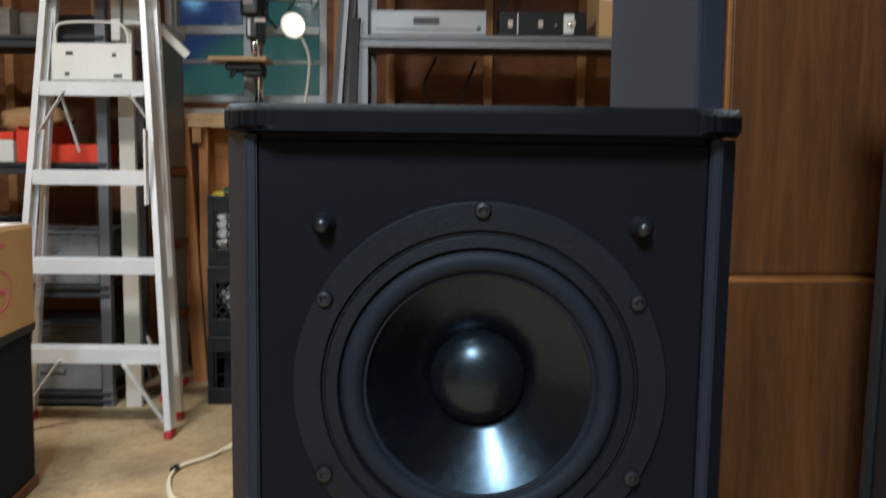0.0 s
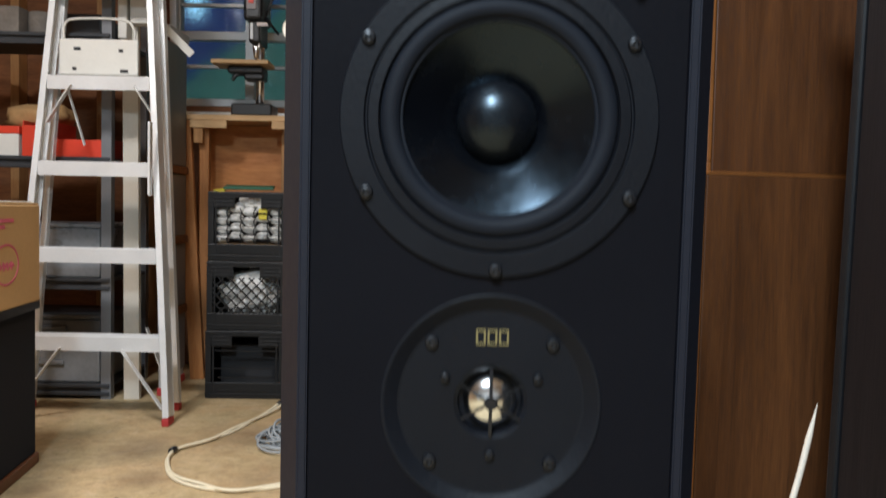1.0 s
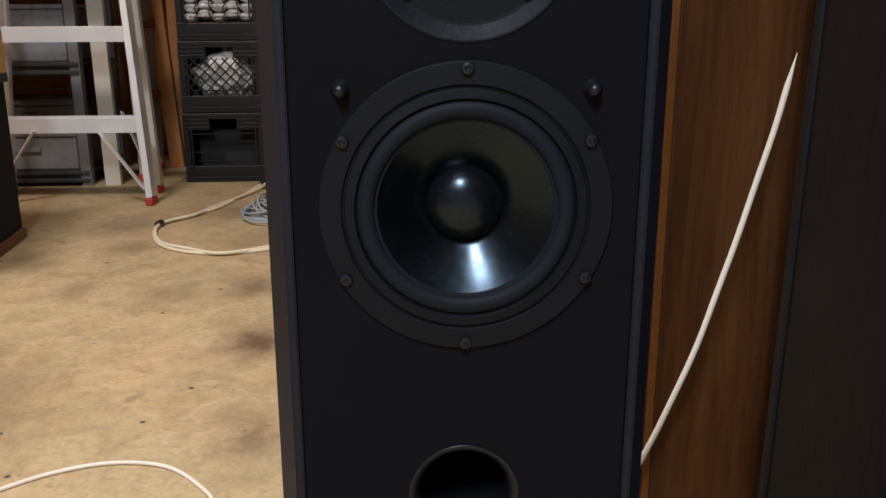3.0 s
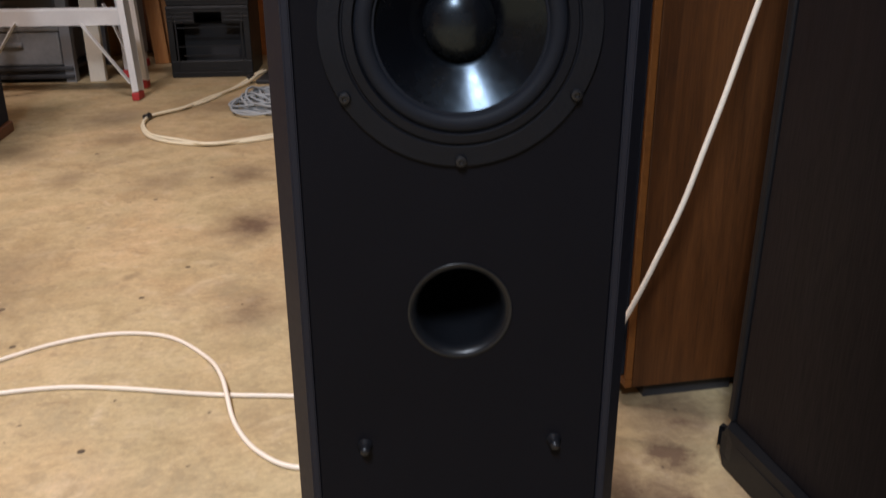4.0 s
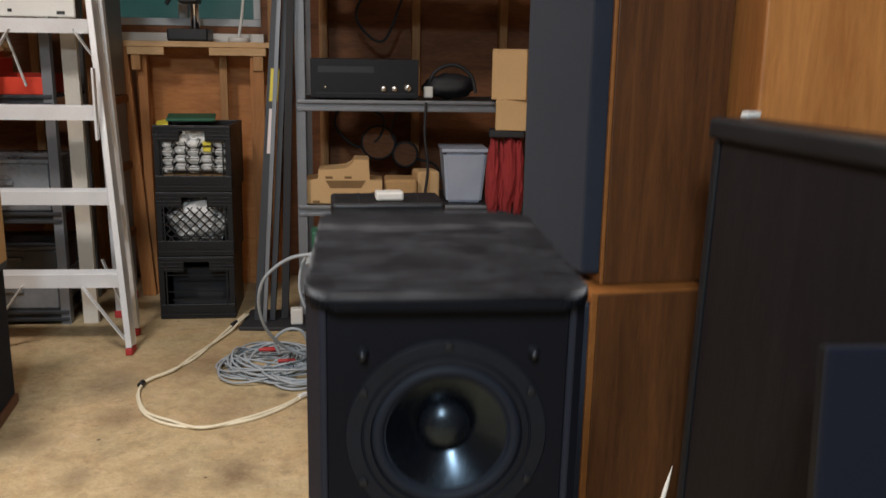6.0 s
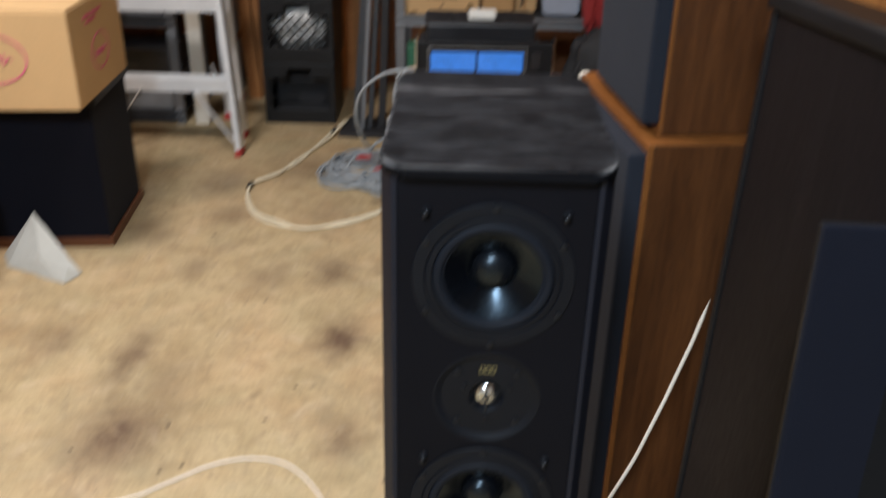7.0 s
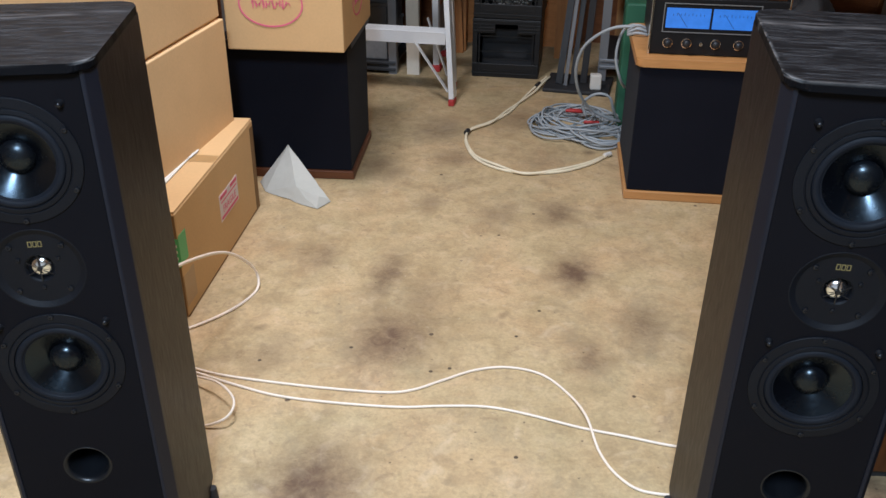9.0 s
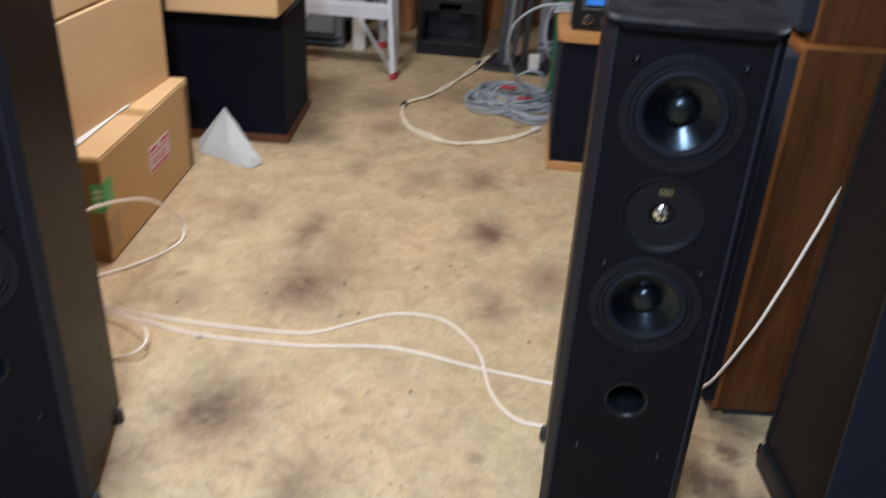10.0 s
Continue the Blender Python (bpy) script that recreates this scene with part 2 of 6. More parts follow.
def floor_material():
    """Old bare concrete, tan with oil stains, scuffs, specks and hairline wear."""
    n = Nodes("concrete_floor")
    v = n.coords()
    broad, mid, fine = n.noise(v, 1.7, 4, 0.6, 0.4), n.noise(v, 11, 7, 0.66, 0.5), n.noise(v, 120, 5, 0.7)
    col = n.ramp(mid, ((0.27, (0.41, 0.295, 0.162)), (0.5, (0.515, 0.385, 0.222)), (0.73, (0.60, 0.455, 0.275))))
    col = n.mix(0.6, col, n.ramp(broad, ((0.3, (0.76, 0.70, 0.62)), (0.5, (1.0, 0.98, 0.95)), (0.7, (1.08, 1.06, 1.03)))), "MULTIPLY")
    col = n.mix(0.20, col, n.ramp(fine, ((0.34, 0.40), (0.66, 1.42))), "MULTIPLY")
    grit = n.noise(v, 62, 6, 0.75, 0.4)
    col = n.mix(0.17, col, n.ramp(grit, ((0.36, 0.45), (0.52, 1.04), (0.66, 1.30))), "MULTIPLY")
    blot = n.noise(v, 7.5, 7, 0.66, 0.8)
    col = n.mix(n.ramp(blot, ((0.53, 0.0), (0.66, 0.34))), col, (0.27, 0.185, 0.105))
    film = n.noise(n.coords((1.2, 0.9, 1.0)), 4.2, 9, 0.8, 0.7)
    col = n.mix(n.ramp(film, ((0.51, 0.0), (0.68, 0.36))), col, (0.265, 0.225, 0.160))
    patch = n.noise(v, 3.1, 5, 0.62, 0.6)
    col = n.mix(0.8, col, n.ramp(patch, ((0.34, (0.92, 0.965, 0.94)), (0.5, (1.0, 1.0, 0.97)), (0.66, (1.06, 0.98, 0.93)))), "MULTIPLY")
    scuff = n.noise(n.coords((1.0, 1.3, 1.0)), 13, 7, 0.68, 1.2)
    col = n.mix(n.ramp(scuff, ((0.60, 0.0), (0.66, 0.36))), col, (0.231, 0.145, 0.0845))
    pale = n.noise(v, 15, 5, 0.62, 0.7)
    col = n.mix(n.ramp(pale, ((0.56, 0.0), (0.70, 0.42))), col, (0.66, 0.51, 0.34))
    mott = n.noise(v, 36, 4, 0.6, 0.5)
    col = n.mix(n.ramp(mott, ((0.54, 0.0), (0.66, 0.32))), col, (0.275, 0.200, 0.120))
    fleck = n.noise(v, 55, 3, 0.6, 0.3)
    col = n.mix(n.ramp(fleck, ((0.68, 0.0), (0.74, 0.35))), col, (0.66, 0.55, 0.40))
    # grease marks with ragged edges
    sep = n.add("ShaderNodeSeparateXYZ")
    wob = n.add("ShaderNodeTexNoise", Scale=16.0, Detail=6.0, Roughness=0.7)
    n.link(v, wob.inputs["Vector"])
    n.link(n.mix(0.09, v, wob.outputs["Color"]), sep.inputs[0])
    total = None
    for x, y, a, b, k in STAINS:
        # the wobble shifts places by half its share
        dx = n.math("DIVIDE", n.math("SUBTRACT", sep.outputs[0], x * 0.91 + 0.045), a * 0.72)
        dy = n.math("DIVIDE", n.math("SUBTRACT", sep.outputs[1], y * 0.91 + 0.045), b * 1.35)
        d = n.math("ADD", n.math("MULTIPLY", dx, dx), n.math("MULTIPLY", dy, dy))
        mask = n.math("MULTIPLY", n.math("EXPONENT", n.math("MULTIPLY", d, -1.0)), min(1.1, k * 1.45))
        total = mask if total is None else n.math("MAXIMUM", total, mask)
    ragged = n.ramp(n.noise(v, 30, 6, 0.68, 0.8), ((0.30, 0.74), (0.66, 1.22)))
    stain = n.math("MINIMUM", n.math("MULTIPLY", total, ragged), 0.90)
    col = n.mix(stain, col, (0.112, 0.062, 0.039))
    # dark drips of known places
    flat = n.add("ShaderNodeSeparateXYZ")
    n.link(v, flat.inputs[0])
    for x, y in DRIPS:
        dx, dy = n.math("SUBTRACT", flat.outputs[0], x), n.math("SUBTRACT", flat.outputs[1], y)
        d = n.math("ADD", n.math("MULTIPLY", dx, dx), n.math("MULTIPLY", dy, dy))
        col = n.mix(n.ramp(n.math("MULTIPLY", d, 1000.0), ((0.014, 0.9), (0.032, 0.0))), col, (0.055, 0.036, 0.026))
    # small drips
    for scale, near, far, low, k in ((14.0, 0.07, 0.10, 0.57, 0.9), (34.0, 0.06, 0.12, 0.56, 0.7), (6.0, 0.06, 0.17, 0.52, 0.5)):
        speck = n.add("ShaderNodeTexVoronoi", Scale=scale)
        n.link(n.mix(0.02, v, wob.outputs["Color"]), speck.inputs["Vector"])
        dots = n.ramp(speck.outputs["Distance"], ((near, 1.0), (far, 0.0)))
        gate = n.ramp(n.noise(v, scale * 0.65, 2), ((low, 0.0), (low + 0.03, k)))
        col = n.mix(n.math("MULTIPLY", dots, gate), col, (0.075, 0.048, 0.033))
    n.link(col, n.b.inputs["Base Color"])
    n.link(n.ramp(mid, ((0.3, 0.78), (0.7, 0.55))), n.b.inputs["Roughness"])
    n.b.inputs["Specular IOR Level"].default_value = 0.32
    n.bump(n.mix(0.5, mid, fine), 0.25, 0.002)
    return n.m


M_FLOOR = floor_material()
M_ASH = ash_black("black_ash")
M_SIDE = timber("black_brown_ash", (0.0232, 0.0126, 0.0100), (0.0066, 0.0044, 0.0041), "z", 0.46, 22, 3.0, 0.3, 0.15)
M_BAFFLE = surface("baffle_black", (0.0052, 0.0051, 0.0070), 0.48, 0, 0.15, 5, 240, 0.2, 0.06)
M_TRIM = surface("corner_trim_slate", (0.0088, 0.0098, 0.0162), 0.52, 0, 0.1, 4, 160, 0.1, 0.24)
M_BASKET = surface("driver_frame_black", (0.0054, 0.0059, 0.0082), 0.52, 0, 0.15, 14, 320, 0.3, 0.15)
M_RUBBER = surface("rubber_surround", (0.0084, 0.0098, 0.0138), 0.60, 0, 0.12, 20, 300, 0.08, 0.12)
M_CONE = surface("cone_black", (0.0018, 0.0020, 0.0030), 0.25, 0, 0.1, 30, 200, 0.02, 0.46)
M_CONE.node_tree.nodes["Principled BSDF"].inputs["Specular Tint"].default_value = (0.60, 0.81, 1.0, 1)
M_CAP = surface("dust_cap_black", (0.0034, 0.0038, 0.0052), 0.28, 0, 0.1, 30, 260, 0.03, 0.42)
M_CAP.node_tree.nodes["Principled BSDF"].inputs["Specular Tint"].default_value = (0.68, 0.86, 1.0, 1)
M_SCREW = surface("black_screw", (0.013, 0.013, 0.0155), 0.36, 0.4, 0.1, 60, 300, 0.0)
M_DOME = surface("silver_dome", (0.85, 0.86, 0.88), 0.16, 1.0, 0.04, 60, 300, 0.0)
M_PORT = surface("port_plastic", (0.0058, 0.0066, 0.0085), 0.36, 0, 0.1, 20, 200, 0.05, 0.34)
M_GOLD = surface("gold_print", (0.20, 0.155, 0.06), 0.55, 0.2, 0.1, 60, 300, 0.0)
M_WALNUT = timber("walnut_veneer", (0.130, 0.0450, 0.0138), (0.0460, 0.0148, 0.0046), "z", 0.42, 16, 3.0, 0.15, 0.35)
# Lit copy of the walnut: light on edges and top put into colour.
M_WALNUT_LIT = timber("walnut_lit", (0.285, 0.102, 0.0248), (0.190, 0.0625, 0.0156), "y", 0.42, 16, 3.0, 0.15, 0.3)
M_OAK = timber("honey_oak", (0.55, 0.215, 0.0595), (0.33, 0.108, 0.0259), "z", 0.42, 12, 2.2, 0.2)
M_OAK_TOP = timber("oak_top", (0.616, 0.31, 0.115), (0.462, 0.21, 0.0672), "x", 0.4, 16, 3.0, 0.15)
M_GRILLE = cloth("slate_grille_cloth", (0.0215, 0.0242, 0.0325))
M_GRILLE_D = cloth("blue_black_grille_cloth", (0.0072, 0.0080, 0.0134))
M_PANEL_D = timber("dark_panel", (0.0132, 0.0099, 0.0105), (0.0077, 0.0058, 0.0063), "z", 0.5, 20, 3.0, 0.15, 0.16)
M_PANEL_N = cloth("near_panel_black", (0.0062, 0.0058, 0.0066))
M_FRAME_D = surface("black_lacquer_frame", (0.007, 0.007, 0.0082), 0.45, 0, 0.15, 10, 150, 0.05, 0.3)
M_PLINTH_W = timber("red_wood_plinth", (0.172, 0.06, 0.023), (0.106, 0.033, 0.0127), "x", 0.5, 14, 3.0, 0.15)
M_CARD = surface("cardboard", (0.629, 0.403, 0.198), 0.85, 0, 0.09, 3.0, 120, 0.15, 0.2)
M_CARD_B = surface("cardboard_pale", (0.707, 0.467, 0.247), 0.85, 0, 0.09, 3.0, 120, 0.15, 0.2)
# Dark card; on the slim carton it also carries shade.
M_CARD_DARK = surface("cardboard_dark_and_shaded", (0.225, 0.134, 0.0624), 0.9, 0, 0.12, 8, 100, 0.1, 0.2)
M_TAPE = surface("brown_tape", (0.409, 0.247, 0.106), 0.35, 0, 0.08, 6, 80, 0.05)
M_PINK = surface("pink_print", (0.70, 0.14, 0.22), 0.8, 0, 0.1, 20, 120, 0.0)
M_LABEL = surface("sticker_paper", (0.74, 0.66, 0.64), 0.6, 0, 0.05, 20, 120, 0.0)
M_GREEN_T = surface("green_tape", (0.06, 0.42, 0.14), 0.4, 0, 0.1, 20, 100, 0.05)
M_ALU = surface("brushed_aluminium", (0.78, 0.785, 0.78), 0.38, 0.28, 0.10, 5, 180, 0.08)
M_ALU_G = surface("dull_aluminium", (0.55, 0.56, 0.57), 0.5, 0.2, 0.12, 5, 160, 0.1)
M_REDFOOT = surface("red_rubber", (0.42, 0.03, 0.03), 0.6, 0, 0.15, 30, 150, 0.1)
M_WHITE_P = surface("white_plastic", (0.72, 0.71, 0.66), 0.5, 0, 0.06, 8, 140, 0.05)
M_WHITE_B = surface("offwhite_painted_wood", (0.62, 0.58, 0.50), 0.6, 0, 0.1, 5, 120, 0.15)
M_CRATE = surface("crate_plastic", (0.0085, 0.0092, 0.0105), 0.45, 0, 0.15, 8, 120, 0.1, 0.35)
M_BAG = surface("white_film", (0.78, 0.78, 0.76), 0.32, 0, 0.12, 18, 70, 0.5)
M_GREEN = surface("green_card", (0.018, 0.11, 0.06), 0.6, 0, 0.15, 10, 100, 0.05)
M_YELLOW = surface("yellow_print", (0.70, 0.58, 0.06), 0.5, 0, 0.1, 10, 100, 0.0)
M_STEEL = surface("grey_shelf_steel", (0.21, 0.22, 0.235), 0.45, 0.4, 0.12, 5, 140, 0.08)
M_STEEL_D = surface("dark_shelf_steel", (0.046, 0.050, 0.056), 0.5, 0.3, 0.15, 5, 140, 0.08)
M_PLY = timber("reddish_plywood", (0.31, 0.122, 0.045), (0.135, 0.048, 0.018), "x", 0.65, 5, 2.4, 0.2)
M_PLY_B = timber("orange_plywood", (0.72, 0.30, 0.092), (0.44, 0.15, 0.044), "x", 0.6, 4, 2.0, 0.2)
M_STUD = timber("pine_stud", (0.506, 0.26, 0.101), (0.33, 0.155, 0.0557), "z", 0.6, 12, 2.6, 0.2)
M_PINE = timber("pine_board", (0.682, 0.44, 0.23), (0.506, 0.30, 0.134), "x", 0.6, 12, 2.6, 0.2)
M_RAIL = timber("red_pine", (0.50, 0.215, 0.070), (0.34, 0.125, 0.036), "z", 0.6, 12, 2.6, 0.2)
M_BLACK = surface("black_enamel", (0.014, 0.014, 0.016), 0.4, 0, 0.15, 10, 140, 0.06)
M_BLACK_M = surface("black_matt", (0.020, 0.020, 0.022), 0.7, 0, 0.2, 10, 140, 0.1)
M_SILVER = surface("silver_faceplate", (0.27, 0.275, 0.28), 0.42, 0.5, 0.06, 6, 200, 0.05)
M_CHROME = surface("chrome", (0.80, 0.81, 0.83), 0.14, 1.0, 0.03, 10, 100, 0.0)
M_BIN = surface("pale_blue_bin", (0.42, 0.47, 0.56), 0.45, 0, 0.08, 8, 100, 0.05)
M_CLEAR = surface("grey_translucent_bin", (0.20, 0.215, 0.23), 0.3, 0, 0.25, 6, 60, 0.05)
M_DKBIN = surface("dark_drawer_bin", (0.055, 0.058, 0.062), 0.4, 0, 0.25, 6, 60, 0.05)
M_REDBIN = surface("red_bin", (0.72, 0.055, 0.025), 0.42, 0, 0.08, 8, 100, 0.05)
M_REDBAG = cloth("red_bag_cloth", (0.36, 0.045, 0.045))
M_CORD_W = surface("white_cord", (0.88, 0.76, 0.634), 0.45, 0, 0.07, 12, 140, 0.05)
M_CORD_C = surface("cream_cord", (0.78, 0.69, 0.50), 0.55, 0, 0.10, 12, 140, 0.1)
M_CORD_G = surface("grey_cord", (0.33, 0.36, 0.38), 0.45, 0, 0.1, 12, 140, 0.05)
M_PAPER = surface("crumpled_paper", (0.46, 0.455, 0.41), 0.7, 0, 0.06, 9, 60, 0.3, 0.2)
# White for the unseen south wall, chosen to bounce light onto the speakers.
M_BOUNCE_WALL = surface("white_bounce_wall", (0.66, 0.68, 0.70), 0.6, 0, 0.06, 2, 40, 0.1, 0.3)
M_WALL = surface("bare_wall_board", (0.33, 0.20, 0.115), 0.85, 0, 0.15, 2, 40, 0.2, 0.2)
M_CEIL = surface("ceiling_board", (0.462, 0.36, 0.278), 0.85, 0, 0.12, 2, 40, 0.2, 0.2)
M_WINFRAME = surface("window_vinyl", (0.52, 0.55, 0.56), 0.5, 0, 0.08, 6, 100, 0.05)
M_CAST = surface("cast_iron", (0.007, 0.0072, 0.008), 0.42, 0.1, 0.2, 12, 120, 0.2)
M_COVER = surface("grey_pink_cover", (0.24, 0.21, 0.21), 0.45, 0.1, 0.1, 8, 100, 0.05)
M_DUSTY = surface("dusty_grey_card", (0.20, 0.175, 0.15), 0.8, 0, 0.3, 14, 90, 0.2, 0.2)
M_SHEET = surface("blue_grey_sheet", (0.15, 0.17, 0.19), 0.45, 0.1, 0.25, 7, 90, 0.1)
M_TAN = surface("kraft_pulp", (0.506, 0.30, 0.134), 0.85, 0, 0.14, 9, 70, 0.3, 0.2)


def glow(name, colour, strength):
    n = Nodes(name)
    v = n.coords()
    n.link(n.ramp(n.noise(v, 30, 2), ((0.3, tint(colour, 0.85)), (0.7, colour))), n.b.inputs["Emission Color"])
    n.b.inputs["Base Color"].default_value = (0.01, 0.02, 0.05, 1)
    n.b.inputs["Emission Strength"].default_value = strength
    n.b.inputs["Roughness"].default_value = 0.2
    return n.m


M_METER = glow("blue_meter", (0.035, 0.21, 0.72), 0.9)
M_LAMPWHITE = glow("work_light", (1.0, 0.97, 0.9), 3.0)


def glass_material():
    n = Nodes("window_glass")
    n.b.inputs["Base Color"].default_value = (0.9, 0.95, 1, 1)
    n.b.inputs["Roughness"].default_value = 0.03
    n.b.inputs["Transmission Weight"].default_value = 1.0
    n.b.inputs["IOR"].default_value = 1.45
    n.bump(n.noise(n.coords(), 20, 5), 0.5, 0.006)
    return n.m


def dusk_material():
    n = Nodes("dusk_garden")
    v = n.coords()
    sky = n.ramp(n.noise(v, 5.5, 4, 0.6, 0.5), ((0.35, (0.005, 0.013, 0.042)), (0.65, (0.011, 0.027, 0.085))))
    leaf = n.ramp(n.noise(v, 16, 5, 0.7, 0.6), ((0.35, (0.008, 0.028, 0.032)), (0.65, (0.022, 0.080, 0.066))))
    sep = n.add("ShaderNodeSeparateXYZ")
    n.link(v, sep.inputs[0])
    edge = n.math("MULTIPLY", n.ramp(n.math("ADD", sep.outputs[0], 0.9), ((0.15, 0.0), (0.95, 1.0))), 0.75)
    h = n.math("SUBTRACT", n.math("ADD", sep.outputs[2], n.math("MULTIPLY", n.noise(v, 7, 3), 0.45)), edge)
    col = n.mix(n.ramp(h, ((0.27, 0.0), (0.31, 1.0))), leaf, sky)
    # a bright gap of sky between the leaves
    dx = n.math("DIVIDE", n.math("ADD", sep.outputs[0], 0.715), 0.075)
    dz = n.math("DIVIDE", n.math("SUBTRACT", sep.outputs[2], 0.575), 0.120)
    d = n.math("ADD", n.math("MULTIPLY", dx, dx), n.math("MULTIPLY", dz, dz))
    gap = n.math("MULTIPLY", n.math("EXPONENT", n.math("MULTIPLY", d, -1.0)), n.noise(v, 34, 5, 0.75, 1.0))
    col = n.mix(n.ramp(gap, ((0.27, 0.0), (0.35, 1.0))), col, (0.30, 0.72, 1.0))
    n.link(col, n.b.inputs["Emission Color"])
    n.b.inputs["Base Color"].default_value = (0, 0, 0, 1)
    n.b.inputs["Emission Strength"].default_value = 1.0
    return n.m


M_GLASS, M_DUSK = glass_material(), dusk_material()

# ---- building tools ----


def mesh_object(name, bm, material, smooth=False):
    me = bpy.data.meshes.new(name)
    bmesh.ops.recalc_face_normals(bm, faces=bm.faces)
    bm.to_mesh(me)
    bm.free()
    me.materials.append(material)
    if smooth:
        for p in me.polygons:
            p.use_smooth = True
    return new(name, me)


def part(name, bm, material, parent, label="", smooth=False):
    """Links a bmesh as one mesh under a thing or a part, in that thing's own axes."""
    ob = mesh_object(name, bm, material, smooth)
    ob.parent = parent
    if label:
        tagged(ob, label)
    return ob


def thing(name, m, label, category, group="", kind=""):
    ob = new(name)
    ob.empty_display_size = 0.1
    ob.matrix_world = m
    return tagged(ob, label, category, group, kind)


def single(name, bm, material, m, label, category, group="", kind="", smooth=False):
    ob = mesh_object(name, bm, material, smooth)
    ob.matrix_world = m
    return tagged(ob, label, category, group, kind)


def B():
    return bmesh.new()


def box(bm, x0, x1, y0, y1, z0, z1, bevel=0.0, seg=2):
    vs = bmesh.ops.create_cube(bm, size=1.0)["verts"]
    for v in vs:
        v.co = ((x0 + x1) / 2 + v.co.x * (x1 - x0), (y0 + y1) / 2 + v.co.y * (y1 - y0), (z0 + z1) / 2 + v.co.z * (z1 - z0))
    if bevel:
        es = {e for v in vs for e in v.link_edges}
        bmesh.ops.bevel(bm, geom=list(es), offset=bevel, segments=seg, affect="EDGES", profile=0.5)
    return bm


def beam(bm, a, b, w, d, up=(0, 0, 1), bevel=0.0):
    """A bar of width w and depth d from a to b."""
    a, b = Vector(a), Vector(b)
    ax = (b - a).normalized()
    side = ax.cross(Vector(up))
    side = side.normalized() if side.length > 1e-4 else Vector((1, 0, 0))
    top = side.cross(ax)
    vs = bmesh.ops.create_cube(bm, size=1.0)["verts"]
    for v in vs:
        v.co = (a + b) / 2 + ax * v.co.x * (b - a).length + side * v.co.y * w + top * v.co.z * d
    if bevel:
        bmesh.ops.bevel(bm, geom=list({e for v in vs for e in v.link_edges}), offset=bevel, segments=2, affect="EDGES")
    return bm


def prism(bm, outline, z0, z1, bevel=0.0):
    low = [bm.verts.new((x, y, z0)) for x, y in outline]
    top = [bm.verts.new((x, y, z1)) for x, y in outline]
    n = len(outline)
    faces = [bm.faces.new(low[::-1]), bm.faces.new(top)]
    faces += [bm.faces.new((low[i], low[(i + 1) % n], top[(i + 1) % n], top[i])) for i in range(n)]
    if bevel:
        bmesh.ops.bevel(bm, geom=list({e for f in faces for e in f.edges}), offset=bevel, segments=2, affect="EDGES")
    return bm


def lathe(bm, profile, m, seg=48, closed=False):
    """Turns (radius, height) pairs about z, then lays them by m."""
    rings = []
    for r, h in profile:
        if r < 1e-6:
            rings.append([bm.verts.new(m @ Vector((0, 0, h)))])
        else:
            rings.append([bm.verts.new(m @ Vector((r * math.cos(2 * math.pi * k / seg), r * math.sin(2 * math.pi * k / seg), h))) for k in range(seg)])
    pairs = list(zip(rings, rings[1:]))
    if closed:
        pairs.append((rings[-1], rings[0]))
    for a, b in pairs:
        for k in range(seg):
            q = (k + 1) % seg
            if len(a) == 1:
                bm.faces.new((a[0], b[k], b[q]))
            elif len(b) == 1:
                bm.faces.new((a[k], b[0], a[q]))
            else:
                bm.faces.new((a[k], b[k], b[q], a[q]))
    return bm


def crisp(profile, e=0.00025):
    """Sets points close to every corner, so that flats stay flat under smooth shading."""
    out = [profile[0]]
    for (r0, h0), (r1, h1) in zip(profile, profile[1:]):
        d = math.hypot(r1 - r0, h1 - h0)
        if d > 4 * e:
            for t in (e / d, 1 - e / d):
                out.append((r0 + (r1 - r0) * t, h0 + (h1 - h0) * t))
        out.append((r1, h1))
    return out


def cyl(bm, a, b, r, seg=16, r2=None):
    a, b = Vector(a), Vector(b)
    m = Matrix.Translation(a) @ (b - a).to_track_quat("Z", "Y").to_matrix().to_4x4()
    h = (b - a).length
    r2 = r if r2 is None else r2
    e = min(r, r2, h) * 0.12
    return lathe(bm, [(0, 0), (r - e, 0), (r, e), (r2, h - e), (r2 - e, h), (0, h)], m, seg)


def curve_points(pts, per=10):
    """A smooth line through the given points."""
    p = [Vector(q) for q in pts]
    p = [2 * p[0] - p[1]] + p + [2 * p[-1] - p[-2]]
    out = []
    for i in range(1, len(p) - 2):
        for k in range(per):
            t = k / per
            a, b, c, d = p[i - 1], p[i], p[i + 1], p[i + 2]
            out.append(0.5 * (2 * b + (c - a) * t + (2 * a - 5 * b + 4 * c - d) * t * t + (3 * b - a - 3 * c + d) * t ** 3))
    out.append(p[-2])
    return out


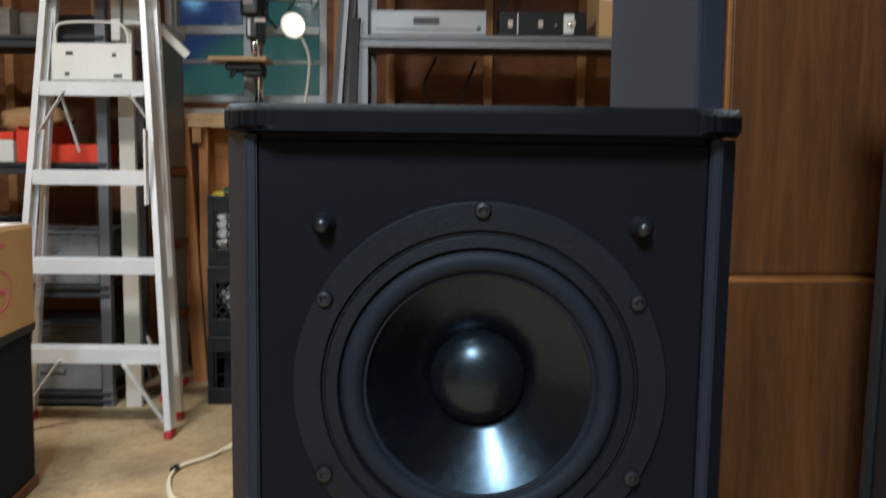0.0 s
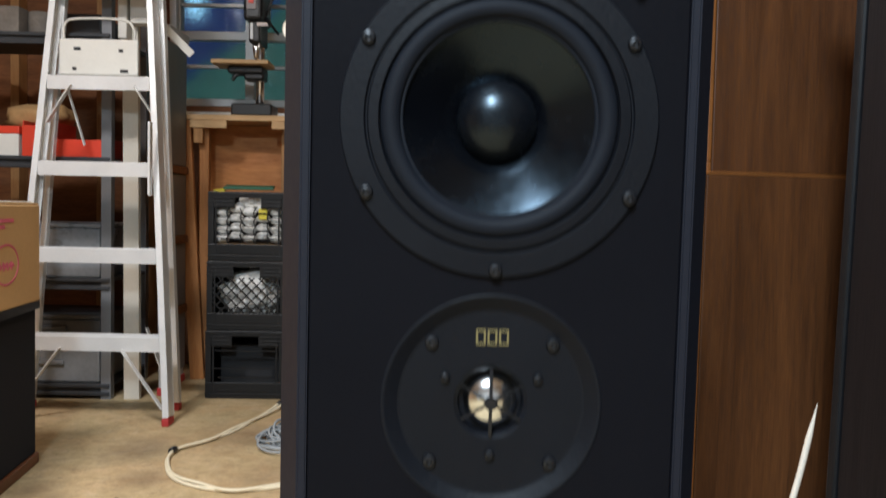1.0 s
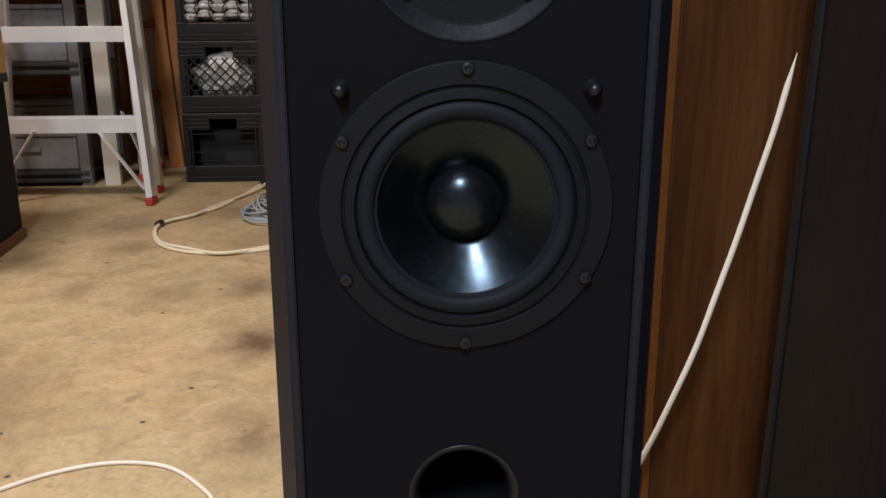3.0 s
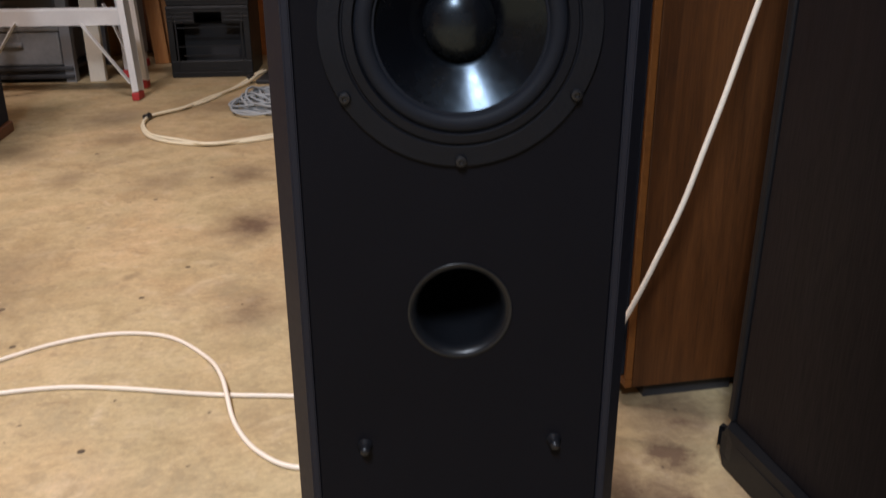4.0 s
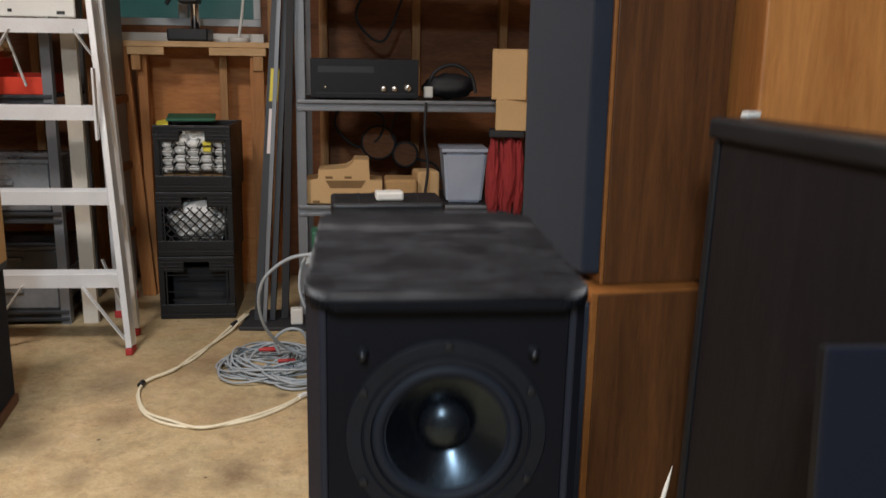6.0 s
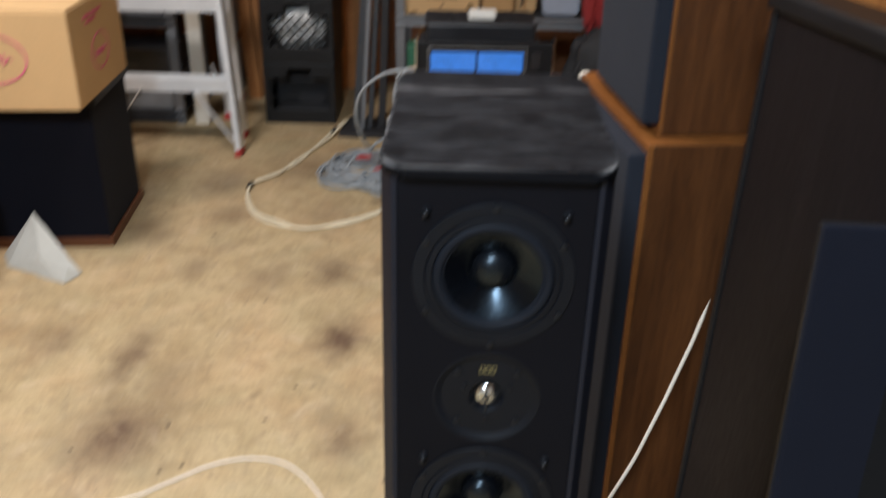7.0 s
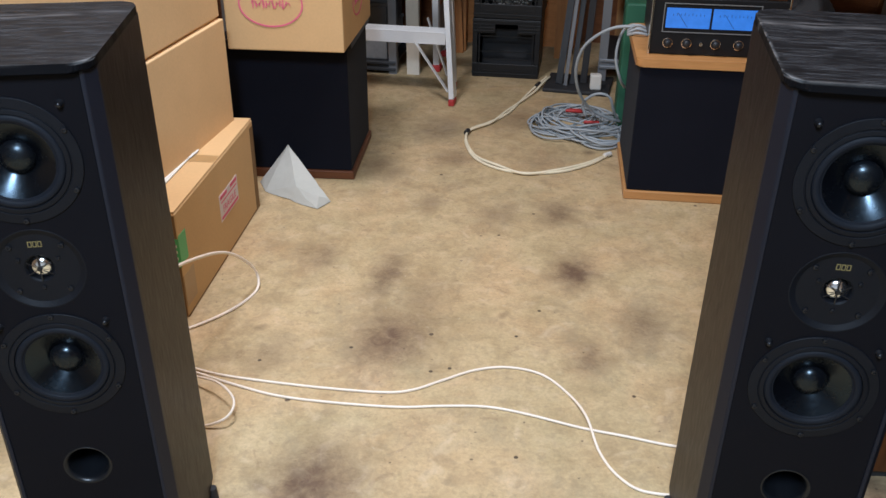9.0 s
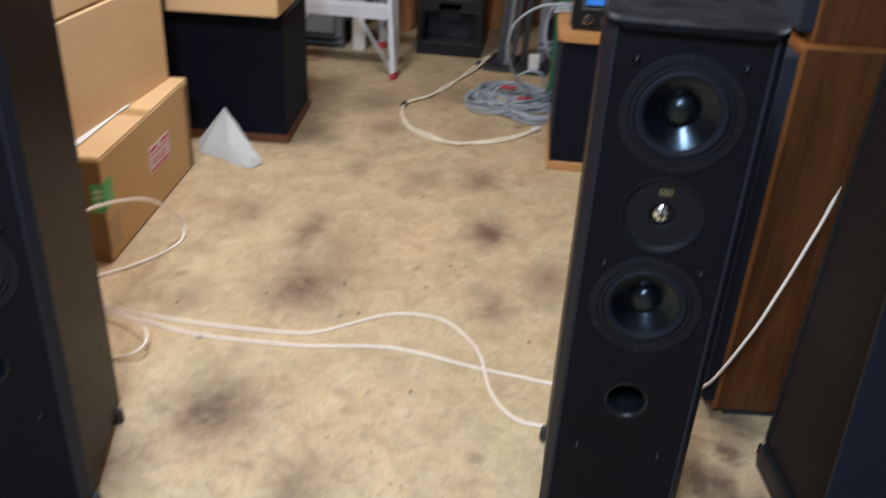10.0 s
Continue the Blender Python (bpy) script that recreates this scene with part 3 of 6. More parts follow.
def tube(bm, pts, r, per=10, seg=8, taper=0):
    line = curve_points(pts, per)
    rings, side = [], Vector((0.31, 0.2, 0.93))
    for i, q in enumerate(line):
        ahead = (line[min(i + 1, len(line) - 1)] - line[max(i - 1, 0)]).normalized()
        side = (side - ahead * side.dot(ahead))
        side = side.normalized() if side.length > 1e-5 else ahead.orthogonal().normalized()
        up = ahead.cross(side)
        k0 = r * min(1.0, (i + 0.6) / taper) if taper else r
        rings.append([bm.verts.new(q + k0 * (math.cos(2 * math.pi * k / seg) * side + math.sin(2 * math.pi * k / seg) * up)) for k in range(seg)])
    for a, b in zip(rings, rings[1:]):
        for k in range(seg):
            bm.faces.new((a[k], a[(k + 1) % seg], b[(k + 1) % seg], b[k]))
    bm.faces.new(rings[0][::-1])
    bm.faces.new(rings[-1])
    return bm


def lump(bm, centre, size, seed, sub=3, rough=0.35):
    """A crumpled blob."""
    vs = bmesh.ops.create_icosphere(bm, subdivisions=sub, radius=1.0)["verts"]
    for v in vs:
        n = noise.noise(v.co * 2.3 + Vector((seed * 3.1, seed, 0))) + 0.6 * noise.noise(v.co * 5.7 + Vector((0, seed * 2.0, 7)))
        k = 1 + rough * n
        v.co = Vector(centre) + Vector((v.co.x * size[0] * k, v.co.y * size[1] * k, v.co.z * size[2] * k))
    return bm


FRONT = Matrix.Rotation(radians(90), 4, "X")  # turns a lathe's axis to face -y

# ---- the room ----


def room():
    bm = B()
    box(bm, -3.0, 2.4, -4.4, 3.95, -0.12, 0.0)
    tagged(mesh_object("floor", bm, M_FLOOR), "worn tan concrete garage floor with oil stains", "floor", kind="structure")
    wx0, wx1, wz0, wz1, y0, y1 = -1.29, -0.56, 1.24, 1.87, 3.75, 3.85
    bm = B()
    box(bm, -3.0, wx0, y0, y1, 0, 2.5)
    box(bm, wx1, 2.4, y0, y1, 0, 2.5)
    box(bm, wx0, wx1, y0, y1, 0, wz0)
    box(bm, wx0, wx1, y0, y1, wz1, 2.5)
    tagged(mesh_object("wall_north", bm, M_PLY), "reddish plywood wall board behind the studs", "wall", kind="structure")
    for name, b in (("wall_west", (-3.1, -3.0, -4.4, 3.85, 0, 2.5)), ("wall_east", (2.4, 2.5, -4.4, 3.85, 0, 2.5)), ("wall_south", (-3.0, 2.4, -4.5, -4.4, 0, 2.5))):
        # The unseen south wall is white to act as a reflector.
        tagged(mesh_object(name, box(B(), *b), M_BOUNCE_WALL if name == "wall_south" else M_WALL), "unseen white wall added to bounce light" if name == "wall_south" else "plain brown garage wall board", "wall", kind="structure")
    tagged(mesh_object("ceiling", box(B(), -3.1, 2.5, -4.5, 3.95, 2.5, 2.6), M_CEIL), "plain garage ceiling board", "ceiling", kind="structure")
    for x in (-2.0, -1.6, -1.36, -0.50, -0.26, 0.185, 0.61, 1.02, 1.43, 1.84):
        bm = box(B(), x - 0.02, x + 0.02, 3.66, 3.748, 0, 2.498, 0.003)
        tagged(mesh_object("wall_stud", bm, M_STUD), "bare pine wall stud", "stud", "wall studs", "structure")
    bm = box(B(), -1.34, -0.54, 3.66, 3.748, 1.165, 1.205, 0.003)
    tagged(mesh_object("window_sill_board", bm, M_WHITE_P), "white painted board under the window", "sill", kind="structure")


def window():
    w = thing("window_1", pose(-0.925, 3.74, 1.24), "grey-framed window with small panes onto a blue dusk garden", "window", kind="structure")
    x, h = 0.365, 0.63
    f = 0.035
    for name, b in (("window_frame", (-x, x, 0, 0.07, 0, f)), ("window_frame", (-x, x, 0, 0.07, h - f, h)), ("window_frame", (-x, -x + f, 0, 0.07, f, h - f)), ("window_frame", (x - f, x, 0, 0.07, f, h - f))):
        part(name, box(B(), *b, 0.004), M_WINFRAME, w)
    part("meeting_rail", box(B(), -x + f, x - f, -0.004, 0.06, 0.312, 0.352, 0.004), M_WINFRAME, w)
    part("mullion", box(B(), -0.022, 0.022, -0.002, 0.06, f, h - f, 0.003), M_WINFRAME, w)
    for z in (0.188, 0.478):
        part("muntin", box(B(), -x + f, x - f, 0.012, 0.045, z - 0.008, z + 0.008, 0.002), M_WINFRAME, w)
    for i, xa in enumerate((-x + f, 0.022)):
        for j, (za, zb) in enumerate(((f, 0.180), (0.196, 0.312), (0.352, 0.470), (0.486, h - f))):
            p = part("pane", box(B(), xa, xa + x - f - 0.022, 0.028, 0.032, za, zb), M_GLASS, w)
            p.visible_shadow = False
    b = single("garden_backdrop", box(B(), -2.2, 2.2, 0, 0.02, -1.2, 1.4), M_DUSK, pose(-0.925, 5.4, 1.5), "blue dusk sky over dark garden foliage", "backdrop", kind="structure")
    return b


room()
window()

# ---- the two tower loudspeakers ----

ZT = 0.6694  # tweeter height
CR, RS = 0.1517, 0.0795


def woofer(parent, z):
    m = Matrix.Translation((0, 0, z)) @ FRONT
    w = part("woofer", lathe(B(), crisp([(0.0835, -0.002), (0.0835, 0.0018), (0.0828, 0.0026), (0.0708, 0.0030), (0.0700, 0.0014), (0.0692, 0.0014), (0.0684, 0.0034), (0.0632, 0.0040), (0.0624, 0.0020), (0.0618, -0.001), (0.0618, -0.012)]), m, 96), M_BASKET, parent, "black cast woofer frame", True)
    roll = [(0.0625, 0.0004)] + [(0.0570 + 0.0052 * math.cos(a), 0.0004 + 0.0042 * math.sin(a)) for a in [math.pi * k / 12 for k in range(1, 12)]] + [(0.0518, 0.0006), (0.0512, 0.0012), (0.0504, 0.0010), (0.0500, -0.004)]
    part("surround", lathe(B(), roll, m, 72), M_RUBBER, w, "rounded rubber surround", True)
    flare = [k / 14 for k in range(1, 15)]
    cone = [(0.0508, -0.001)] + [(0.0508 - 0.0298 * u, -0.001 - 0.0298 * (0.56 * u + 0.08 * u * u)) for u in flare] + [(0.018, -0.0215)]
    part("cone", lathe(B(), cone, m, 72), M_CONE, w, "glossy black cone", True)
    cap = [(0.0222 * math.sin(a), -0.0194 + 0.0146 * (math.cos(a))) for a in [math.pi / 2 * k / 12 for k in range(12, -1, -1)]]
    cap = [(r if r > 1e-5 else 0.0, h) for r, h in cap]
    part("dust_cap", lathe(B(), cap, m, 48), M_CAP, w, "domed black dust cap", True)
    for k in range(6):
        a = radians(90 + 60 * k)
        c = Vector((RS * math.cos(a), -0.0028, z + RS * math.sin(a)))
        screw(w, c, 0.0038)
    return w


def screw(parent, c, r):
    m = Matrix.Translation(c) @ FRONT
    s = part("screw", lathe(B(), [(r, -0.001), (r, 0.0012), (r * 0.85, 0.0024), (r * 0.45, 0.0028), (r * 0.4, 0.0012), (0, 0.0010)], m, 16), M_SCREW, parent, smooth=False)
    return s


def tower():
    t = thing("tower_speaker", pose(0, 0, 0), "tall black ash tower loudspeaker with two woofers, its grille off", "loudspeaker", "pair of tower speakers")
    body = [(-0.0985, 0.004), (0.0985, 0.004), (0.1125, 0.022), (0.1145, 0.303), (-0.1145, 0.303), (-0.1125, 0.022)]
    shell = part("cabinet", prism(B(), body, 0.022, 0.933, 0.0015), M_SIDE, t, "black-brown ash veneer cabinet")
    part("baffle", box(B(), -0.0981, 0.0981, 0.0, 0.004, 0.03, 0.930, 0.001), M_BAFFLE, t, "matt black front baffle")
    for s in (-1, 1):
        o = [(s * 0.0985, -0.001), (s * 0.1035, -0.001), (s * 0.1155, 0.018), (s * 0.1155, 0.030), (s * 0.1126, 0.030), (s * 0.1126, 0.0215), (s * 0.0985, 0.0035)]
        part("corner_trim", prism(B(), o if s > 0 else o[::-1], 0.024, 0.9325, 0.0008), M_TRIM, shell, "slate-coloured bevelled corner strip")
    corner = [(0.090, -0.013), (0.0975, -0.0118), (0.104, -0.0075), (0.110, 0.000), (0.1148, 0.0085), (0.1165, 0.019)]
    cap = [(-x, y) for x, y in reversed(corner)] + corner
    cap += [(x, 0.303 - y) for x, y in reversed(corner)] + [(-x, 0.303 - y) for x, y in corner]
    part("top_board", prism(B(), cap, 0.9335, 0.9450, 0.002), M_ASH, t, "black open-grained ash top with worn pale edges")
    woofer(t, ZT + CR)
    woofer(t, ZT - CR)
    m = Matrix.Translation((0, 0, ZT)) @ FRONT
    tw = part("tweeter", lathe(B(), crisp([(0.0593, -0.002), (0.0593, 0.0004), (0.0583, 0.0007), (0.0572, 0.0004), (0.0505, -0.0034), (0.0490, -0.0036), (0.0200, -0.0036), (0.0180, -0.006), (0.0172, -0.012), (0.0, -0.012)]), m, 96), M_BASKET, t, "round black tweeter plate", True)
    dome = [(0.0150 * math.sin(a), -0.0118 + 0.0090 * math.cos(a)) for a in [math.pi / 2 * k / 10 for k in range(10, 0, -1)]] + [(0, -0.0028)]
    part("dome", lathe(B(), dome, m, 40), M_DOME, tw, "bright silver dome", True)
    for k in range(6):
        a = radians(90 + 60 * k)
        spoke = beam(B(), (0.004 * math.cos(a), 0.0012, ZT + 0.004 * math.sin(a)), (0.0185 * math.cos(a), 0.0026, ZT + 0.0185 * math.sin(a)), 0.0017 if k % 3 == 0 else 0.0010, 0.0010, up=(0, 1, 0))
        part("guard_spoke", spoke, M_SCREW, tw)
    part("guard_hub", lathe(B(), [(0.0, -0.0022), (0.0034, -0.0022), (0.0038, -0.0008), (0.0030, 0.0004), (0, 0.0004)], m, 20), M_SCREW, tw, "round black guard hub")
    for x, z, r in ((-0.0325, 0.0325, 0.0038), (0.0325, 0.0325, 0.0038), (-0.0325, -0.0325, 0.0038), (0.0325, -0.0325, 0.0038), (-0.0250, 0.0135, 0.0028), (0.0250, 0.0135, 0.0028), (0, -0.0285, 0.0028)):
        screw(tw, Vector((x, 0.0034, ZT + z)), r)
    for x in (-0.0062, 0.0, 0.0062):
        bm = B()
        for x0, x1, z0, z1 in ((-0.0026, 0.0026, 0.0, 0.0010), (-0.0026, 0.0026, 0.0072, 0.0082), (-0.0026, -0.0016, 0.0010, 0.0072), (0.0016, 0.0026, 0.0010, 0.0072)):
            box(bm, x + x0, x + x1, 0.0031, 0.0038, ZT + 0.0315 + z0, ZT + 0.0315 + z1)
        part("printed_square", bm, M_GOLD, tw, "small gold printed square")
    # port
    zp = 0.335
    mp = Matrix.Translation((0, 0, zp)) @ FRONT
    prof = [(0.0345, 0.0004)] + [(0.0345 - 0.0065 * math.sin(a), 0.0008 - 0.0085 * (1 - math.cos(a))) for a in [math.pi / 2 * k / 8 for k in range(9)]] + [(0.0280, -0.03), (0.0280, -0.16), (0.0, -0.16)]
    part("bass_port", lathe(B(), prof, mp, 56), M_PORT, t, "flared round bass port", True)
    for x, z in ((-0.0695, 0.8935), (0.0695, 0.8935), (-0.069, 0.5855), (0.069, 0.5855), (-0.066, 0.233), (0.066, 0.233)):
        c = Matrix.Translation((x, 0, z)) @ FRONT
        part("grille_peg", lathe(B(), [(0.0055, -0.001), (0.0055, 0.001), (0.0040, 0.002), (0.0038, 0.007), (0.0026, 0.0092), (0, 0.0096)], c, 16), M_SCREW, t, smooth=True)
    for x, y in ((-0.116, 0.028), (0.116, 0.028), (-0.116, 0.268), (0.116, 0.268)):
        part("foot", cyl(B(), (x, y, -0.004), (x, y, 0.026), 0.0105, 16, 0.009), M_BLACK_M, shell, "black round outrigger foot")
    return t


def cut_holes(t):
    """Opens the baffle and cabinet where the drivers and the port sit."""
    for ob in list(t.children):
        if ob.name.split(".")[0] not in ("baffle", "cabinet"):
            continue
        deep = ob.name.startswith("cabinet")
        bm = B()
        for z, r, d in ((ZT + CR, 0.071, 0.05), (ZT - CR, 0.071, 0.05), (ZT, 0.0588, 0.03), (0.335, 0.0315, 0.18)):
            lathe(bm, [(0, -d), (r, -d), (r, 0.02), (0, 0.02)], Matrix.Translation((0, 0, z)) @ FRONT, 48)
        bmesh.ops.recalc_face_normals(bm, faces=bm.faces)
        me = bpy.data.meshes.new("cutter")
        bm.to_mesh(me)
        cutter = bpy.data.objects.new("cutter", me)
        scene.collection.objects.link(cutter)
        mod = ob.modifiers.new("holes", "BOOLEAN")
        mod.operation, mod.object, mod.solver = "DIFFERENCE", cutter, "EXACT"
        dg = bpy.context.evaluated_depsgraph_get()
        done = bpy.data.meshes.new_from_object(ob.evaluated_get(dg))
        ob.modifiers.clear()
        done.name = ob.name
        ob.data = done
        bpy.data.objects.remove(cutter)


speaker = tower()
cut_holes(speaker)
copy_thing(speaker, pose(-1.012, -0.160, 0.002, 0.11, -0.5, 18.0))
speaker.matrix_basis = pose(0, 0, 0.003, 1.47, 0.25, 0)

# ---- the stacked walnut loudspeakers and the panels on the east side ----


def walnut_speaker(m, label, z0=0.022, d=0.405, fw=0.0085):
    """Grille faces -x; the walnut side faces -y. Origin at the front corner on the floor."""
    s = thing("walnut_speaker", m, label, "loudspeaker", "stacked walnut speakers")
    w, h = 0.170, 0.817
    shell = part("cabinet", box(B(), fw + 0.0002, w, 0.0, d, z0, h, 0.0015), M_WALNUT, s, "walnut veneer cabinet")
    for za, zb in ((z0, z0 + 0.012), (h - 0.0120, h)):
        part("front_frame", box(B(), -0.001, fw, 0.0, d, za, zb, 0.0015), M_WALNUT_LIT, shell, "walnut frame edge in a lighter, lit colour")
    for y0, y1 in ((0.0, 0.007), (d - 0.007, d)):
        part("front_frame", box(B(), -0.001, fw, y0, y1, z0 + 0.0122, h - 0.0122, 0.0015), M_WALNUT_LIT, shell, "walnut frame edge in a lighter, lit colour")
    part("grille", box(B(), -0.026, fw, 0.008, d - 0.008, z0 + 0.013, h - 0.014, 0.006), M_GRILLE, s, "slate grey cloth grille")
    part("top_board", box(B(), -0.001, w, 0.0, d, h + 0.0003, h + 0.003, 0.001), M_WALNUT_LIT, s, "walnut top with the light put into its colour")
    if z0:
        part("plinth", box(B(), 0.03, w - 0.02, 0.012, d - 0.03, 0, 0.0215), M_BLACK_M, s, "recessed black plinth")
    return s


lower = walnut_speaker(pose(0.2385, 0.432, 0, 0.7, 0.1, 8.2), "walnut cabinet loudspeaker with grey cloth grille, standing on the floor")
part("chipped_corner", box(B(), -0.003, 0.014, 0.388, 0.4075, 0.803, 0.8206, 0.003), M_WHITE_B, lower, "pale chipped corner of the top")
walnut_speaker(pose(0.2625, 0.464, 0.8215, 0.2, 0, 6.5), "walnut loudspeaker with grey grille stacked on its twin", 0.0, 0.31, 0.0045)


def panel_speaker():
    """Broad dark panel that faces -x with a black frame and a round-edged base."""
    p = thing("panel_speaker", pose(0.3214, 0.3101, 0, 0, 1.42, 9.2), "tall dark brown panel loudspeaker with black frame and rounded base", "loudspeaker")
    L, h, t = 0.95, 1.051, 0.06
    part("panel", box(B(), 0.004, t, -0.329, -0.012, 0.0505, h - 0.012, 0.002), M_PANEL_D, p, "dark brown cloth-like panel")
    # The panel is darker from y -0.33 towards its near end.
    part("panel", box(B(), 0.0046, t, -L, -0.3292, 0.0505, h - 0.012, 0.002), M_PANEL_N, p, "darker near part of the panel")
    part("frame_post", box(B(), 0, t + 0.004, -0.0118, 0.0, 0.0505, h - 0.0122, 0.003), M_FRAME_D, p, "thin black frame")
    part("frame_top", box(B(), -0.006, t + 0.006, -L, 0.004, h - 0.012, h + 0.014, 0.006, 3), M_FRAME_D, p, "rounded black top rail")
    o = [(-0.006, -L), (-0.010, -0.020), (-0.008, 0.002), (0.004, 0.010), (t + 0.01, 0.012), (t + 0.01, -L)]
    part("base", prism(B(), o, 0.002, 0.050, 0.012), M_FRAME_D, p, "rounded black base")
    return p


panel_speaker()


def oak_cabinet():
    c = thing("oak_speaker_cabinet", pose(0.438, 0.40, 0, 0, 0, 2), "tall honey oak loudspeaker cabinet standing behind the dark panel", "loudspeaker")
    part("cabinet", box(B(), 0, 0.45, 0, 0.36, 0.02, 1.62, 0.003), M_OAK, c, "honey oak veneer cabinet")
    part("plinth", box(B(), 0.02, 0.43, 0.02, 0.34, 0, 0.0195), M_BLACK_M, c, "black plinth")
    return c


oak_cabinet()


def loose_grille():
    g = thing("loose_grille", pose(0.312, -0.094, 0, -3.8, 0, -2), "blue-black cloth loudspeaker grille leaning on the dark panel", "speaker grille")
    part("cloth", box(B(), 0.0, 0.42, -0.012, 0.0, 0.004, 0.905, 0.004), M_GRILLE_D, g, "blue-black stretched cloth")
    part("frame", box(B(), 0.004, 0.416, 0.0005, 0.016, 0.002, 0.901, 0.002), M_FRAME_D, g, "black frame")
    return g


loose_grille()
# Two white pieces stand in for light showing between panel and oak.
bm = B()
box(bm, 0, 0.022, 0, 0.012, 0, 0.006, 0.002)
single("white_cable_clip", bm, M_WHITE_P, pose(0.385, 0.310, 1.0645, 0, 0, 20), "small white piece painted for the light in the gap behind the panel", "clip")
single("white_cable_clip", box(B(), 0, 0.022, 0, 0.010, 0, 0.006, 0.002), M_WHITE_P, pose(0.425, 0.030, 1.0625, 0, 0, 95), "small white piece painted for the light in the gap behind the panel", "clip")

# ---- the amplifier and its stand ----


def stand_speaker(m, w, d, h, label, name, wood_top, wood_base):
    s = thing(name, m, label, "loudspeaker")
    part("body", box(B(), 0.008, w - 0.008, 0.006, d - 0.006, 0.032, h - 0.026, 0.004), M_GRILLE_D, s, "blue-black cloth wrap")
    part("base", box(B(), 0.0, w, 0.0, d, 0.0, 0.0318, 0.004), wood_base, s, "wooden base")
    bm = B()
    r = 0.022
    o = []
    for cx, cy, a0 in ((w - r + 0.006, r - 0.006, -90), (w - r + 0.006, d - r + 0.006, 0), (r - 0.006, d - r + 0.006, 90), (r - 0.006, r - 0.006, 180)):
        o += [(cx + r * math.cos(radians(a0 + 15 * k)), cy + r * math.sin(radians(a0 + 15 * k))) for k in range(7)]
    prism(bm, o, h - 0.0258, h, 0.004)
    part("top_board", bm, wood_top, s, "wooden top with rounded corners")
    return s


stand_speaker(pose(-0.212, 1.722, 0, 0, 0, 3.5), 0.46, 0.46, 0.482, "blue-black cloth loudspeaker with oak top and base, carrying an amplifier", "cloth_speaker", M_OAK_TOP, M_OAK_TOP)


def knob(bm, x, z, r, d):
    lathe(bm, [(0, d), (r * 0.75, d), (r * 0.9, d * 0.9), (r * 0.95, d * 0.2), (r * 1.1, 0)], Matrix.Translation((x, 0, z)) @ FRONT, 20)


def amplifier():
    a = thing("power_amplifier", pose(-0.186, 1.782, 0.4835, 0, 0, 3), "black glass-fronted power amplifier with two blue meters", "amplifier")
    w, h = 0.412, 0.175
    part("chassis", box(B(), 0.012, w - 0.012, 0.022, 0.36, 0.012, 0.125, 0.003), M_BLACK, a, "black steel chassis")
    part("faceplate", box(B(), 0.004, w - 0.004, 0.0, 0.02, 0.0, h, 0.003), M_FRAME_D, a, "black glass faceplate")
    for x in (-0.001, w - 0.0045):
        part("side_trim", box(B(), x, x + 0.0055, -0.005, 0.03, 0.0, h + 0.012, 0.001), M_CHROME, a, "bright metal end trim")
    bm = B()
    for b in ((0.036, 0.330, 0.070, 0.0725), (0.036, 0.330, 0.158, 0.1605), (0.036, 0.0385, 0.0725, 0.158), (0.3275, 0.330, 0.0725, 0.158)):
        box(bm, b[0], b[1], -0.0025, 0.0, b[2], b[3])
    part("meter_bezel", bm, M_SILVER, a, "thin silver line round the meters")
    for x in (0.045, 0.186):
        mt = part("meter", box(B(), x, x + 0.134, -0.002, 0.0002, 0.084, 0.146, 0.001), M_METER, a, "glowing blue meter")
        bm = B()
        for k in range(9):
            xx = x + 0.02 + k * 0.0117
            box(bm, xx, xx + 0.0012, -0.0028, -0.0018, 0.122, 0.128 + 0.003 * (k % 2))
        beam(bm, (x + 0.067, -0.0028, 0.088), (x + 0.035, -0.0028, 0.130), 0.0012, 0.0008, up=(0, 1, 0))
        part("scale", bm, M_BLACK, mt)
    for x in (0.058, 0.116, 0.205, 0.275, 0.345):
        bm = B()
        knob(bm, x, 0.037, 0.0125, 0.018)
        kn = part("knob", bm, M_BLACK, a, "black knob with bright ring", True)
        part("knob_ring", lathe(B(), [(0.0145, 0.0), (0.0155, 0.003), (0.0138, 0.004), (0.0130, 0.0)], Matrix.Translation((x, 0, 0.037)) @ FRONT, 24), M_CHROME, kn)
    part("small_knob", cyl(B(), (0.160, 0.001, 0.037), (0.160, -0.010, 0.037), 0.006, 14), M_CHROME, a, "small chrome switch")
    part("transformer_cover", box(B(), 0.03, 0.375, 0.14, 0.34, 0.1255, 0.205, 0.012, 3), M_BLACK, a, "black transformer cover")
    for x in (0.115, 0.205, 0.295):
        part("cover_seam", box(B(), x, x + 0.004, 0.15, 0.33, 0.2045, 0.2065), M_BLACK_M, a)
    part("window_panel", box(B(), 0.345, 0.372, -0.0025, 0.0002, 0.10, 0.145, 0.001), M_BLACK, a, "small black panel beside the meters")
    return a


amplifier()
single("white_box_on_amplifier", box(B(), 0, 0.085, 0, 0.06, 0, 0.026, 0.006), M_WHITE_P, pose(-0.03, 1.95, 0.6905, 0, 0, 4), "small white plastic box lying on the amplifier", "box")
single("white_adapter", box(B(), 0, 0.05, 0, 0.03, 0, 0.02, 0.004), M_WHITE_P, pose(0.205, 1.70, 0.4835, 0, 0, 20), "small white adapter on the oak top", "adapter")

